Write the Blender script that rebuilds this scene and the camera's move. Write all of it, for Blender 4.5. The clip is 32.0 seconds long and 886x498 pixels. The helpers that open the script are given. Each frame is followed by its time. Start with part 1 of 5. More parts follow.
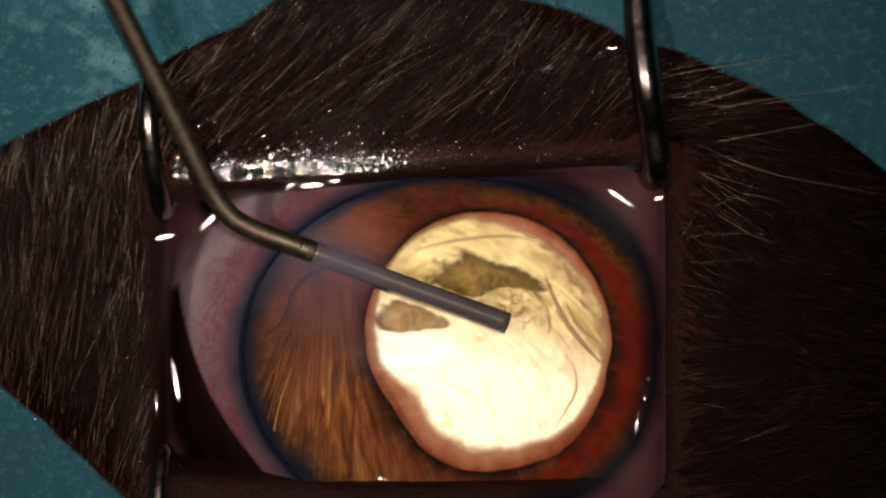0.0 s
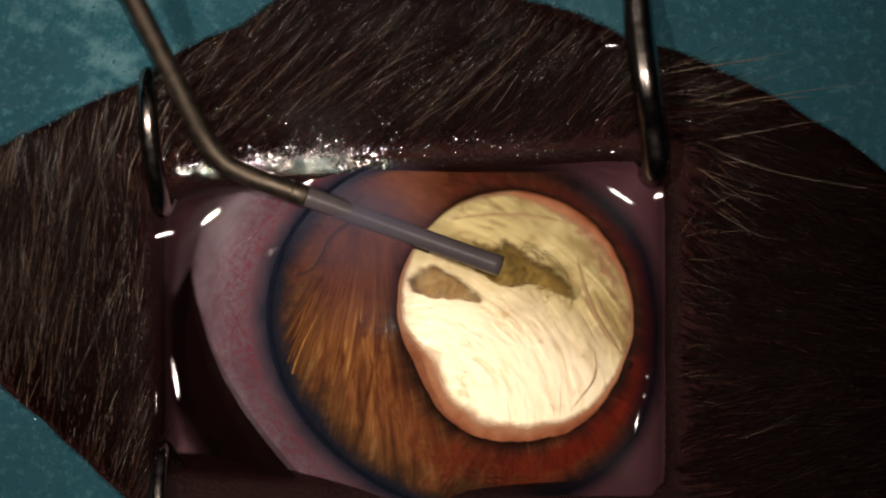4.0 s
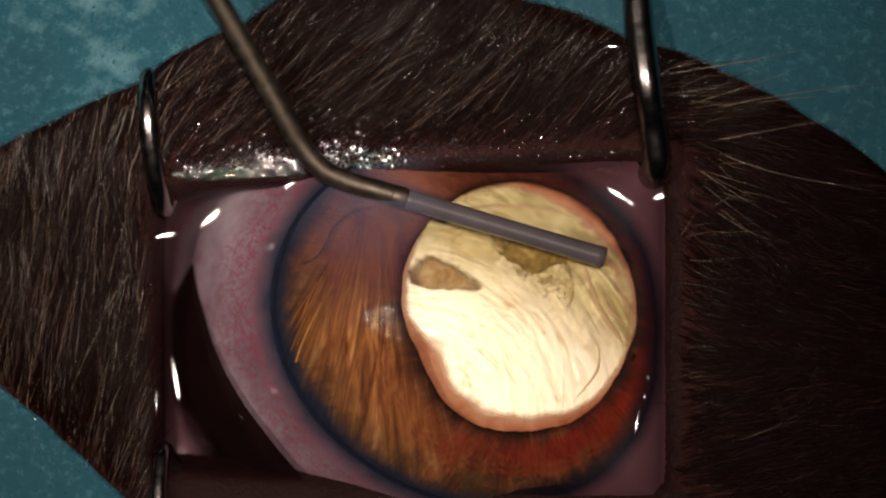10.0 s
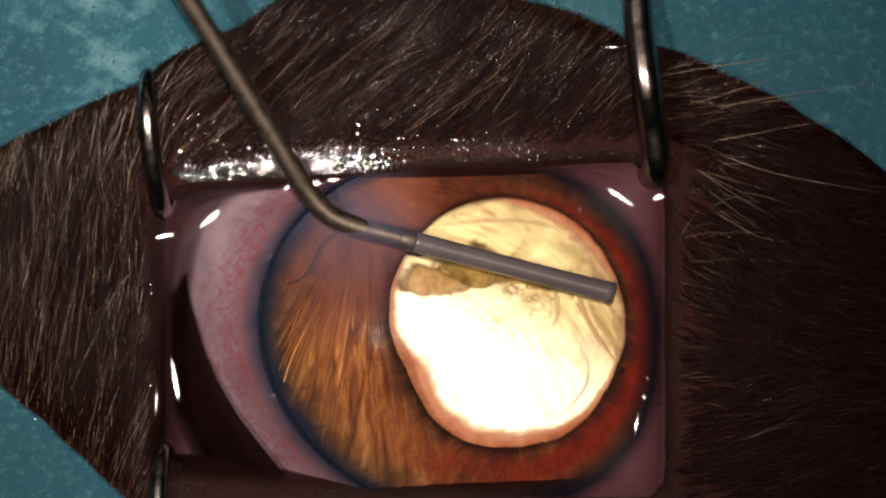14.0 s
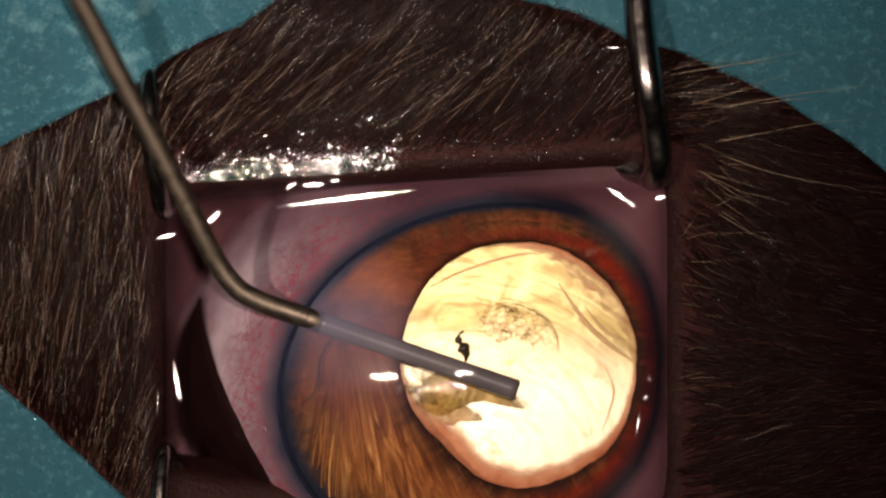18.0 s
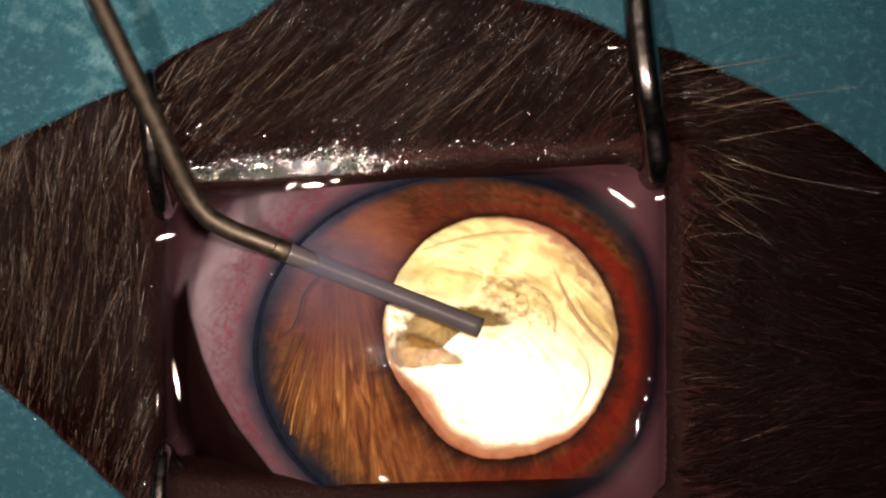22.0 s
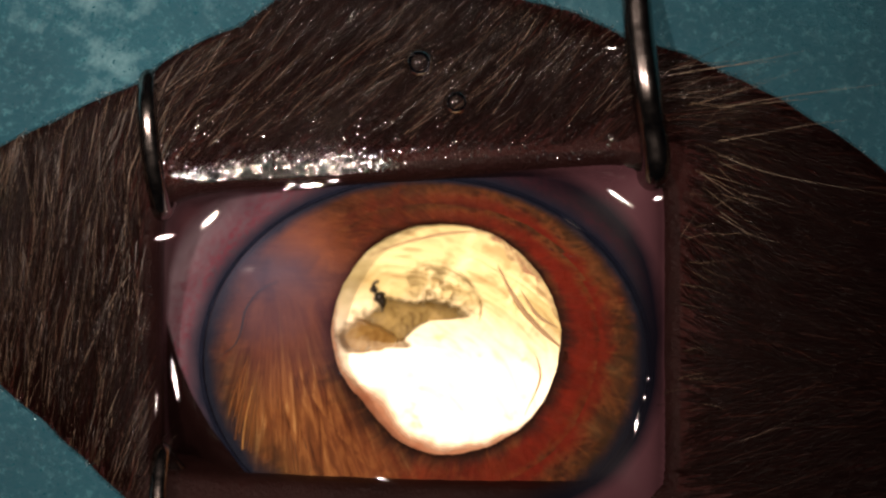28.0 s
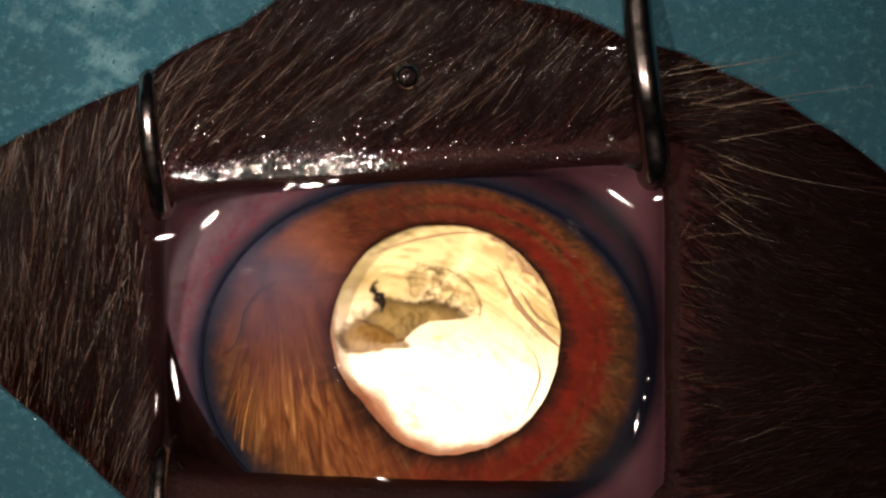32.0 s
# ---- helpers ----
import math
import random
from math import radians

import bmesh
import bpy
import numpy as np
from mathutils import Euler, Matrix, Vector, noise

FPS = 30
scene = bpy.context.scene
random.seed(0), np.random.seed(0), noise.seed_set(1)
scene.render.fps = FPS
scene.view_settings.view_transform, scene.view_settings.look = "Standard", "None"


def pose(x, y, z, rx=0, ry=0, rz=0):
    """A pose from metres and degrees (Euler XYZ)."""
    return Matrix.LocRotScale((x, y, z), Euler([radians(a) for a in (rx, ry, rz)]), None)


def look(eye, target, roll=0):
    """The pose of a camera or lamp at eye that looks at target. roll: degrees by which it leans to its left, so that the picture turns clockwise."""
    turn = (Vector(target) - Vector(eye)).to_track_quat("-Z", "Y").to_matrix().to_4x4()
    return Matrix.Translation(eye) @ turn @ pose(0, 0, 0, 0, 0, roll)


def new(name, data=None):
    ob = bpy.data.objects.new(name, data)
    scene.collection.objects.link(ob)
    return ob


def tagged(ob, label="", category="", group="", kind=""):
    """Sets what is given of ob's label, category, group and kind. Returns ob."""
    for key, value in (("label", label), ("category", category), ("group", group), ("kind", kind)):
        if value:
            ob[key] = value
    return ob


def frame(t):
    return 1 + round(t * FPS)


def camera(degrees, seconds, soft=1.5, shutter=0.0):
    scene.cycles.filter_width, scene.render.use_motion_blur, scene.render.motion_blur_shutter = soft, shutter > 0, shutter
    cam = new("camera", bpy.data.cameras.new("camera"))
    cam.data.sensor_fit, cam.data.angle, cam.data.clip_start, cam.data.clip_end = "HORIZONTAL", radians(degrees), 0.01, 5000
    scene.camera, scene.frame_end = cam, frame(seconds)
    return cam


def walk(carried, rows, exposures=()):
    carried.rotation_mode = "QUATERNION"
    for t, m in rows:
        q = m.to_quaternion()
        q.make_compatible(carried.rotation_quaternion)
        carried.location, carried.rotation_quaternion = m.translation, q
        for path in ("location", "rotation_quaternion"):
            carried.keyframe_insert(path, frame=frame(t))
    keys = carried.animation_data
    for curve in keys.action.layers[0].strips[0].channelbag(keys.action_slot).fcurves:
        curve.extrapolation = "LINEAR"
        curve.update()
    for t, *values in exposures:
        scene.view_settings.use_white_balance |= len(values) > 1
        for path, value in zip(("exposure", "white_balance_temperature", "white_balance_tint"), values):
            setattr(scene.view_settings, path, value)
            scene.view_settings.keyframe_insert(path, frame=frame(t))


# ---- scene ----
MM = 0.001
DIST = 0.2          # working distance of the microscope
PX = 47.0           # picture points per millimetre on the lid plane

# ---- the camera: an operating microscope on its stand ----
cam = camera(9.535, 32.0, soft=2.2)
walk(cam, [(0, pose(0, 0, DIST)), (32, pose(0, 0, DIST))],
     exposures=[(0, -0.86, 6250, 11), (8, -0.86, 6300, 8), (9, -0.75, 6250, 10), (10, -0.6, 6150, 11), (11, -0.28, 6100, 11), (12, 0.0, 6150, 11), (12.5, -0.2, 6150, 11), (13, -0.4, 6150, 11), (13.5, -0.35, 6200, 11), (14, -0.1, 6250, 12),
                (14.5, -0.2, 6300, 13), (17, -0.33, 6500, 15), (18.5, -0.13, 6500, 14), (21, -0.08, 6500, 14), (25, -0.18, 6500, 16), (28, -0.38, 6500, 17), (32, -0.4, 6500, 17)])

cam.data.dof.use_dof, cam.data.dof.focus_distance, cam.data.dof.aperture_fstop = True, 0.1993, 17.0

# ---- light: the microscope's oblique lamp, its coaxial lamp, a dim theatre ----
world = bpy.data.worlds.new("dim_theatre")
scene.world = world
world.use_nodes = True
world.node_tree.nodes["Background"].inputs[0].default_value = (0.55, 0.7, 0.9, 1)
world.node_tree.nodes["Background"].inputs[1].default_value = 0.003


def lamp(name, eye, target, watts, size, colour):
    data = bpy.data.lights.new(name, "AREA")
    data.shape, data.size, data.energy, data.color = "DISK", size, watts, colour
    data.spread = radians(22)
    ob = new(name, data)
    ob.matrix_world = look(eye, target)
    return ob


lamp("oblique_lamp", (-0.095, 0.008, 0.19), (-0.006, 0.008, 0), 0.0056, 0.013, (1.0, 0.80, 0.66))
lamp("coaxial_lamp", (0.006, 0.012, 0.205), (-0.008, 0.002, 0), 0.0080, 0.007, (1.0, 0.80, 0.66))


# ---- small tools ----
def W(px, py, z=0.0):
    """World place in millimetres of a picture point at the height z."""
    k = (DIST / MM - z) / (DIST / MM)
    return ((px - 784) / PX * k, (441 - py) / PX * k, z)


def mesh_of(name, verts, faces, smooth=True):
    me = bpy.data.meshes.new(name)
    me.from_pydata([tuple(c * MM for c in v) for v in verts], [], faces)
    me.validate()
    if smooth:
        me.polygons.foreach_set("use_smooth", [True] * len(me.polygons))
    me.update()
    return me


def part(name, me, material, parent=None, label=""):
    ob = new(name, me)
    if material:
        me.materials.append(material)
    if parent:
        ob.parent = parent
    return tagged(ob, label)


def grid_faces(rows, cols, closed=True):
    out = []
    n = cols if closed else cols - 1
    for i in range(rows - 1):
        for j in range(n):
            k = (j + 1) % cols
            out.append((i * cols + j, i * cols + k, (i + 1) * cols + k, (i + 1) * cols + j))
    return out


def spline(points, n):
    """Catmull-Rom line through points, n steps a span."""
    p = [Vector(q) for q in points]
    p = [p[0] * 2 - p[1]] + p + [p[-1] * 2 - p[-2]]
    out = []
    for i in range(1, len(p) - 2):
        for k in range(n):
            t = k / n
            a, b, c, d = p[i - 1:i + 3]
            out.append(0.5 * (2 * b + (c - a) * t + (2 * a - 5 * b + 4 * c - d) * t * t + (3 * b - a - 3 * c + d) * t ** 3))
    out.append(p[-2])
    return out


def tube(name, line, radius, sides=20, caps=True):
    """A round bar along a line of Vectors; radius is a number or a function of 0..1."""
    verts, faces = [], []
    n = len(line)
    up = Vector((0, 0, 1))
    for i, q in enumerate(line):
        d = (line[min(i + 1, n - 1)] - line[max(i - 1, 0)]).normalized()
        s = d.cross(up)
        s = s.normalized() if s.length > 1e-4 else Vector((1, 0, 0))
        u = s.cross(d)
        r = radius(i / (n - 1)) if callable(radius) else radius
        for j in range(sides):
            a = 2 * math.pi * j / sides
            verts.append(q + s * (r * math.cos(a)) + u * (r * math.sin(a)))
    faces = grid_faces(n, sides)
    if caps:
        faces += [tuple(range(sides))[::-1], tuple((n - 1) * sides + j for j in range(sides))]
    return mesh_of(name, verts, faces)


def uv_rings(me, rows, cols, us, vs):
    """Lay a map of (angle, radius) on a closed grid of rows and cols."""
    layer = me.uv_layers.new(name="polar")
    for poly in me.polygons:
        cs = [me.loops[k].vertex_index % cols for k in poly.loop_indices]
        for k in poly.loop_indices:
            v = me.loops[k].vertex_index
            c, r = v % cols, v // cols
            u = us * c / cols
            if max(cs) - min(cs) > cols // 2 and c < cols // 2:
                u += us
            layer.data[k].uv = (u, vs[min(r, rows - 1)])


# ---- materials ----
class Nodes:
    def __init__(self, name):
        self.m = bpy.data.materials.new(name)
        self.m.use_nodes = True
        self.t = self.m.node_tree
        self.b = self.t.nodes["Principled BSDF"]
        self.tc = self.t.nodes.new("ShaderNodeTexCoord")

    def put(self, socket, value):
        s = self.b.inputs[socket]
        if isinstance(value, bpy.types.NodeSocket):
            self.t.links.new(value, s)
        else:
            s.default_value = (*value, 1) if isinstance(value, tuple) else value
        return self

    def coords(self, out="Object", scale=(1, 1, 1), loc=(0, 0, 0)):
        n = self.t.nodes.new("ShaderNodeMapping")
        n.inputs["Scale"].default_value = scale
        n.inputs["Location"].default_value = loc
        self.t.links.new(self.tc.outputs[out], n.inputs[0])
        return n.outputs[0]

    def noise(self, scale, detail=4, rough=0.6, vec=None, distort=0.0, kind="FBM"):
        n = self.t.nodes.new("ShaderNodeTexNoise")
        n.noise_type = kind
        n.inputs["Scale"].default_value = scale
        n.inputs["Detail"].default_value = detail
        n.inputs["Roughness"].default_value = rough
        n.inputs["Distortion"].default_value = distort
        self.t.links.new(vec or self.tc.outputs["Object"], n.inputs["Vector"])
        return n.outputs["Fac"]

    def ramp(self, fac, *stops):
        n = self.t.nodes.new("ShaderNodeValToRGB")
        e = n.color_ramp.elements
        while len(e) < len(stops):
            e.new(0.5)
        for el, (p, c) in zip(e, stops):
            el.position = p
            el.color = (*c, 1) if isinstance(c, tuple) else (c, c, c, 1)
        self.t.links.new(fac, n.inputs[0])
        return n.outputs[0]

    def mix(self, fac, a, b, blend="MIX"):
        n = self.t.nodes.new("ShaderNodeMix")
        n.data_type, n.blend_type = "RGBA", blend
        for i, v in ((0, fac), (6, a), (7, b)):
            if isinstance(v, bpy.types.NodeSocket):
                self.t.links.new(v, n.inputs[i])
            else:
                n.inputs[i].default_value = (*v, 1) if isinstance(v, tuple) else v
        return n.outputs[2]

    def math(self, op, a, b=0.0, clamp=False):
        n = self.t.nodes.new("ShaderNodeMath")
        n.operation, n.use_clamp = op, clamp
        for i, v in ((0, a), (1, b)):
            if isinstance(v, bpy.types.NodeSocket):
                self.t.links.new(v, n.inputs[i])
            else:
                n.inputs[i].default_value = v
        return n.outputs[0]

    def axes(self, out="Object"):
        n = self.t.nodes.new("ShaderNodeSeparateXYZ")
        self.t.links.new(self.tc.outputs[out], n.inputs[0])
        return n.outputs

    def spot(self, x, y, r, soft, sx=1.0, sy=1.0):
        """1 inside a soft round patch on the eye's own x and y, in mm."""
        a = self.axes()
        dx = self.math("MULTIPLY", self.math("SUBTRACT", a[0], x * MM), 1000 / sx)
        dy = self.math("MULTIPLY", self.math("SUBTRACT", a[1], y * MM), 1000 / sy)
        d = self.math("SQRT", self.math("ADD", self.math("MULTIPLY", dx, dx), self.math("MULTIPLY", dy, dy)))
        return self.math("DIVIDE", self.math("SUBTRACT", r + soft, d), soft * 2, clamp=True)

    def bump(self, height, strength=0.3, dist=0.05):
        n = self.t.nodes.new("ShaderNodeBump")
        n.inputs["Strength"].default_value = strength
        n.inputs["Distance"].default_value = dist * MM
        self.t.links.new(height, n.inputs["Height"])
        self.t.links.new(n.outputs[0], self.b.inputs["Normal"])
        return self


def drape_material():
    n = Nodes("teal_nonwoven")
    big, fine = n.noise(160, 3), n.noise(2600, 6, 0.75)
    c = n.mix(big, (0.0012, 0.043, 0.068), (0.003, 0.092, 0.132))
    c = n.mix(n.ramp(fine, (0.52, 0.0), (0.75, 1.0)), c, (0.04, 0.18, 0.22))
    worn = n.math("MULTIPLY", n.ramp(n.noise(330, 5, 0.7), (0.54, 0.0), (0.72, 1.0)), n.ramp(n.noise(60, 2), (0.40, 0.3), (0.6, 0.95)))
    # pale mottling gets stronger towards the left
    left_side = n.math("ADD", n.math("MULTIPLY", n.axes()[0], -45.0), 0.55, clamp=True)
    c = n.mix(n.math("MULTIPLY", worn, n.math("ADD", n.math("MULTIPLY", left_side, 0.75), 0.25)), c, (0.10, 0.24, 0.28))
    n.put("Base Color", c).put("Roughness", n.ramp(fine, (0.3, 0.7), (0.7, 0.38)))
    n.put("Specular IOR Level", 0.35)
    return n.bump(n.mix(0.4, fine, big), 0.7, 0.25).m


def skin_material():
    n = Nodes("wet_pigmented_skin")
    big, fine = n.noise(500, 3), n.noise(5200, 5, 0.65)
    n.put("Base Color", n.mix(big, (0.0105, 0.0031, 0.0029), (0.050, 0.0165, 0.0145)))
    n.put("Roughness", n.ramp(big, (0.3, 0.2), (0.7, 0.36))).put("Specular IOR Level", 0.14)
    return n.bump(fine, 1.0, 0.16).m


def wet_skin_material():
    n = Nodes("glistening_wet_skin")
    fine, patch = n.noise(5200, 4, 0.75), n.noise(11500, 3, 0.7)
    n.put("Base Color", n.mix(patch, (0.008, 0.004, 0.004), (0.03, 0.016, 0.015)))
    n.put("Roughness", n.ramp(patch, (0.35, 0.10), (0.65, 0.2))).put("Specular IOR Level", n.math("ADD", n.math("MULTIPLY", n.ramp(patch, (0.51, 0.0), (0.58, 0.65)), n.spot(-6.9, 3.35, 0.45, 0.65, 3.2, 1.15)), 0.04))
    return n.bump(fine, 1.0, 0.12).m


def lid_material():
    n = Nodes("wet_lid_margin")
    big, fine = n.noise(700, 3), n.noise(5200, 5, 0.65)
    n.put("Base Color", n.mix(big, (0.0075, 0.0028, 0.0026), (0.026, 0.0095, 0.0085)))
    n.put("Roughness", 0.36).put("Specular IOR Level", 0.14)
    return n.bump(fine, 1.0, 0.13).m


def conjunctiva_material():
    n = Nodes("pink_conjunctiva")
    big = n.noise(420, 4)
    n.put("Base Color", n.mix(big, (0.060, 0.025, 0.031), (0.135, 0.058, 0.069)))
    n.put("Roughness", 0.42).put("Specular IOR Level", 0.2)
    return n.bump(n.noise(1500, 3), 0.3, 0.08).m


def fold_material():
    """Pink outside; the blue-black rim, limbus pigment plus painted lid shade, thins over cornea."""
    n = Nodes("shade_rimmed_fold")
    t = n.t
    u, v = n.axes("UV")[0], n.axes("UV")[1]
    v = n.math("ADD", v, n.math("MULTIPLY", n.math("SUBTRACT", n.noise(600, 3), 0.5), 0.10))
    pink = n.mix(n.noise(420, 4), (0.050, 0.021, 0.028), (0.105, 0.047, 0.058))
    n.put("Base Color", n.mix(n.ramp(v, (0.38, 0.0), (0.60, 1.0)), (0.006, 0.006, 0.011), pink))
    n.put("Roughness", 0.45).put("Specular IOR Level", 0.05)
    clear, thin = t.nodes.new("ShaderNodeBsdfTransparent"), t.nodes.new("ShaderNodeMixShader")
    ends = n.ramp(u, (0.02, 0.0), (0.16, 1.0), (0.74, 1.0), (0.97, 0.0))
    t.links.new(n.math("MULTIPLY", n.ramp(v, (0.04, 0.0), (0.22, 0.55), (0.38, 0.97)), ends), thin.inputs[0])
    t.links.new(clear.outputs[0], thin.inputs[1])
    t.links.new(n.b.outputs[0], thin.inputs[2])
    t.links.new(thin.outputs[0], t.nodes["Material Output"].inputs[0])
    return n.m


def hair_material(name, dark, light, rough=0.3, gloss=0.08, most=0.9, single=False):
    n = Nodes(name)
    chance = n.t.nodes.new("ShaderNodeObjectInfo").outputs["Random"] if single else n.t.nodes.new("ShaderNodeNewGeometry").outputs["Random Per Island"]
    n.put("Base Color", n.ramp(chance, (0.0, tuple(c * 0.4 for c in dark)), (most, dark), (1.0, light)))
    n.put("Roughness", rough).put("Specular IOR Level", gloss)
    return n.m


def sclera_material():
    n = Nodes("pink_veined_sclera")
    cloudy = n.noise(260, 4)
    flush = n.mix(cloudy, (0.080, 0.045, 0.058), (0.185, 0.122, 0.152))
    pale = n.mix(n.ramp(cloudy, (0.35, 0.0), (0.66, 1.0)), (0.145, 0.092, 0.118), (0.35, 0.285, 0.33))
    nasal = n.math("MULTIPLY", n.math("SUBTRACT", -0.0035, n.axes()[0]), 330.0, clamp=True)
    far = n.ramp(n.axes("UV")[1], (0.07, 0.0), (0.22, 1.0))
    # upper lid's shade put into the colour: pale fades out, then darker mauve
    nasal = n.math("MULTIPLY", nasal, n.math("MULTIPLY", n.math("SUBTRACT", 0.0082, n.axes()[1]), 260.0, clamp=True))
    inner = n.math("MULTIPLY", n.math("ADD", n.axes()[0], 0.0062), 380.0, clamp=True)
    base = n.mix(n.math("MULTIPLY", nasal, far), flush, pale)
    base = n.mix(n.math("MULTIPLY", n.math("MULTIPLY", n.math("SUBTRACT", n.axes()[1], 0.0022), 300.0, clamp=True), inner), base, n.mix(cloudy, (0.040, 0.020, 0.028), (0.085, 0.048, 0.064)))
    thread = n.ramp(n.noise(1500, 5, 0.6, distort=2.2), (0.43, 0.0), (0.49, 1.0), (0.51, 1.0), (0.57, 0.0))
    blush = n.noise(3600, 4, 0.75)
    uv = n.axes("UV")
    near = n.ramp(uv[1], (0.04, 0.0), (0.09, 1.0), (0.19, 0.9), (0.32, 0.1))
    zone = n.math("ADD", n.math("MULTIPLY", near, 0.75), n.ramp(n.noise(190, 2), (0.45, 0.0), (0.65, 0.5)), clamp=True)
    red = n.math("MULTIPLY", zone, n.math("ADD", n.math("MULTIPLY", thread, 0.35), n.ramp(blush, (0.46, 0.0), (0.60, 0.95)), clamp=True))
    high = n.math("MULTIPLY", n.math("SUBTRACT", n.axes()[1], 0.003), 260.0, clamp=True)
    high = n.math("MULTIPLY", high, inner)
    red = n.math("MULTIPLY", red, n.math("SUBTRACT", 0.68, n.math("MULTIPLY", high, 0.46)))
    c = n.mix(red, base, (0.20, 0.036, 0.060))
    # blue-grey transition beside the clear cornea
    edge = n.ramp(n.math("ADD", uv[1], n.math("MULTIPLY", n.math("SUBTRACT", n.noise(900, 4), 0.5), 0.06)), (0.0, 1.0), (0.02, 0.85), (0.085, 0.0))
    c = n.mix(edge, c, (0.018, 0.024, 0.042))
    n.put("Base Color", c).put("Roughness", 0.06).put("Specular IOR Level", 0.6)
    return n.bump(n.noise(700, 3), 0.25, 0.08).m


def limbus_material():
    n = Nodes("blue_black_limbus")
    n.put("Base Color", n.mix(n.noise(1200, 4), (0.005, 0.006, 0.012), (0.014, 0.018, 0.034)))
    n.put("Roughness", 0.14)
    return n.m


def pigment_material():
    n = Nodes("dark_pigmented_membrane")
    dark = n.mix(n.noise(500, 4), (0.0035, 0.0016, 0.0016), (0.011, 0.0045, 0.0042))
    pink = n.mix(n.noise(420, 4), (0.075, 0.032, 0.042), (0.17, 0.095, 0.115))
    deep = n.math("ADD", n.axes("UV")[0], n.math("MULTIPLY", n.math("SUBTRACT", n.noise(600, 3), 0.5), 0.35))
    n.put("Base Color", n.mix(n.ramp(deep, (0.58, 0.0), (0.74, 1.0)), dark, pink))
    n.put("Roughness", 0.2).put("Specular IOR Level", 0.25)
    return n.bump(n.noise(1800, 3), 0.25, 0.05).m


def iris_material():
    n = Nodes("amber_fibrous_iris")
    uv, ob = n.axes("UV"), n.axes()
    # fibres run out from the pupil, but fan down from the wound on the nasal side
    ring = n.noise(1.0, 5, 0.6, vec=n.coords("UV", (8, 3, 1)), distort=1.6)
    coarse = n.noise(1.0, 3, 0.6, vec=n.coords("UV", (11, 1.9, 1)), distort=0.7)
    dx, dy = n.math("ADD", ob[0], 6.4 * MM), n.math("SUBTRACT", ob[1], 4.2 * MM)
    pair = n.t.nodes.new("ShaderNodeCombineXYZ")
    n.t.links.new(n.math("MULTIPLY", n.math("ARCTAN2", dy, dx), 22.0), pair.inputs[0])
    n.t.links.new(n.math("MULTIPLY", n.math("SQRT", n.math("ADD", n.math("MULTIPLY", dx, dx), n.math("MULTIPLY", dy, dy))), 330.0), pair.inputs[1])
    fan = n.noise(1.0, 5, 0.65, vec=pair.outputs[0], distort=0.5)
    amber = n.ramp(fan, (0.34, (0.054, 0.018, 0.008)), (0.46, (0.165, 0.058, 0.018)), (0.57, (0.28, 0.115, 0.034)), (0.68, (0.46, 0.25, 0.088)))
    brown = n.ramp(ring, (0.32, (0.024, 0.007, 0.004)), (0.5, (0.080, 0.022, 0.008)), (0.68, (0.17, 0.052, 0.015)))
    smear = n.noise(1.0, 4, 0.65, vec=n.coords("UV", (3.2, 1.3, 1), (5, 2, 0)), distort=1.4)
    cloud, fleck = n.noise(380, 5, 0.65, distort=0.8), n.noise(1300, 4, 0.7, distort=0.6)
    brown = n.mix(n.ramp(cloud, (0.52, 0.0), (0.66, 0.75)), brown, (0.060, 0.028, 0.010))
    brown = n.mix(n.ramp(cloud, (0.34, 0.8), (0.47, 0.0)), brown, (0.19, 0.032, 0.013))
    brown = n.mix(n.ramp(fleck, (0.55, 0.0), (0.70, 0.7)), brown, (0.27, 0.10, 0.03))
    # fine fibres, darker between
    fine = n.noise(1.0, 3, 0.6, vec=n.coords("UV", (19, 1.8, 1)), distort=1.0)
    brown = n.mix(n.ramp(fine, (0.34, 0.55), (0.52, 0.0)), brown, (0.020, 0.008, 0.005))
    brown = n.mix(n.ramp(fine, (0.56, 0.0), (0.68, 0.45)), brown, (0.24, 0.095, 0.028))
    brown = n.mix(n.ramp(smear, (0.50, 0.0), (0.64, 0.75)), brown, (0.185, 0.062, 0.018))
    brown = n.mix(n.ramp(smear, (0.34, 0.5), (0.46, 0.0)), brown, (0.030, 0.018, 0.008))
    low = n.math("ADD", n.spot(-5.4, -4.3, 3.6, 1.8, 1.05, 1.2), n.math("MULTIPLY", n.math("SUBTRACT", cloud, 0.5), 1.2), clamp=True)
    c = n.mix(low, brown, amber)
    # the blood-red band round the pupil, widest on the temple's side
    side = n.math("MULTIPLY", n.math("ADD", n.math("MULTIPLY", ob[0], 115.0), 0.58, clamp=True), n.ramp(n.mix(0.45, smear, fine), (0.32, 0.6), (0.52, 1.0)))
    band = n.ramp(n.math("ADD", uv[1], n.math("MULTIPLY", n.math("SUBTRACT", cloud, 0.5), 0.6)), (0.03, 0.0), (0.15, 1.0), (0.40, 0.95), (0.62, 0.0))
    red = n.mix(coarse, (0.060, 0.005, 0.003), (0.21, 0.019, 0.008))
    c = n.mix(n.math("MULTIPLY", n.math("MULTIPLY", band, side), 0.97), c, red)
    # olive outer iris, the dark rim of the pupil, the dark root
    c = n.mix(n.math("MULTIPLY", n.ramp(n.math("ADD", uv[1], n.math("MULTIPLY", n.math("SUBTRACT", cloud, 0.5), 0.7)), (0.50, 0.0), (0.85, 1.0)), n.ramp(n.mix(0.5, fine, fleck), (0.38, 0.92), (0.62, 0.45))), c, (0.032, 0.019, 0.009))
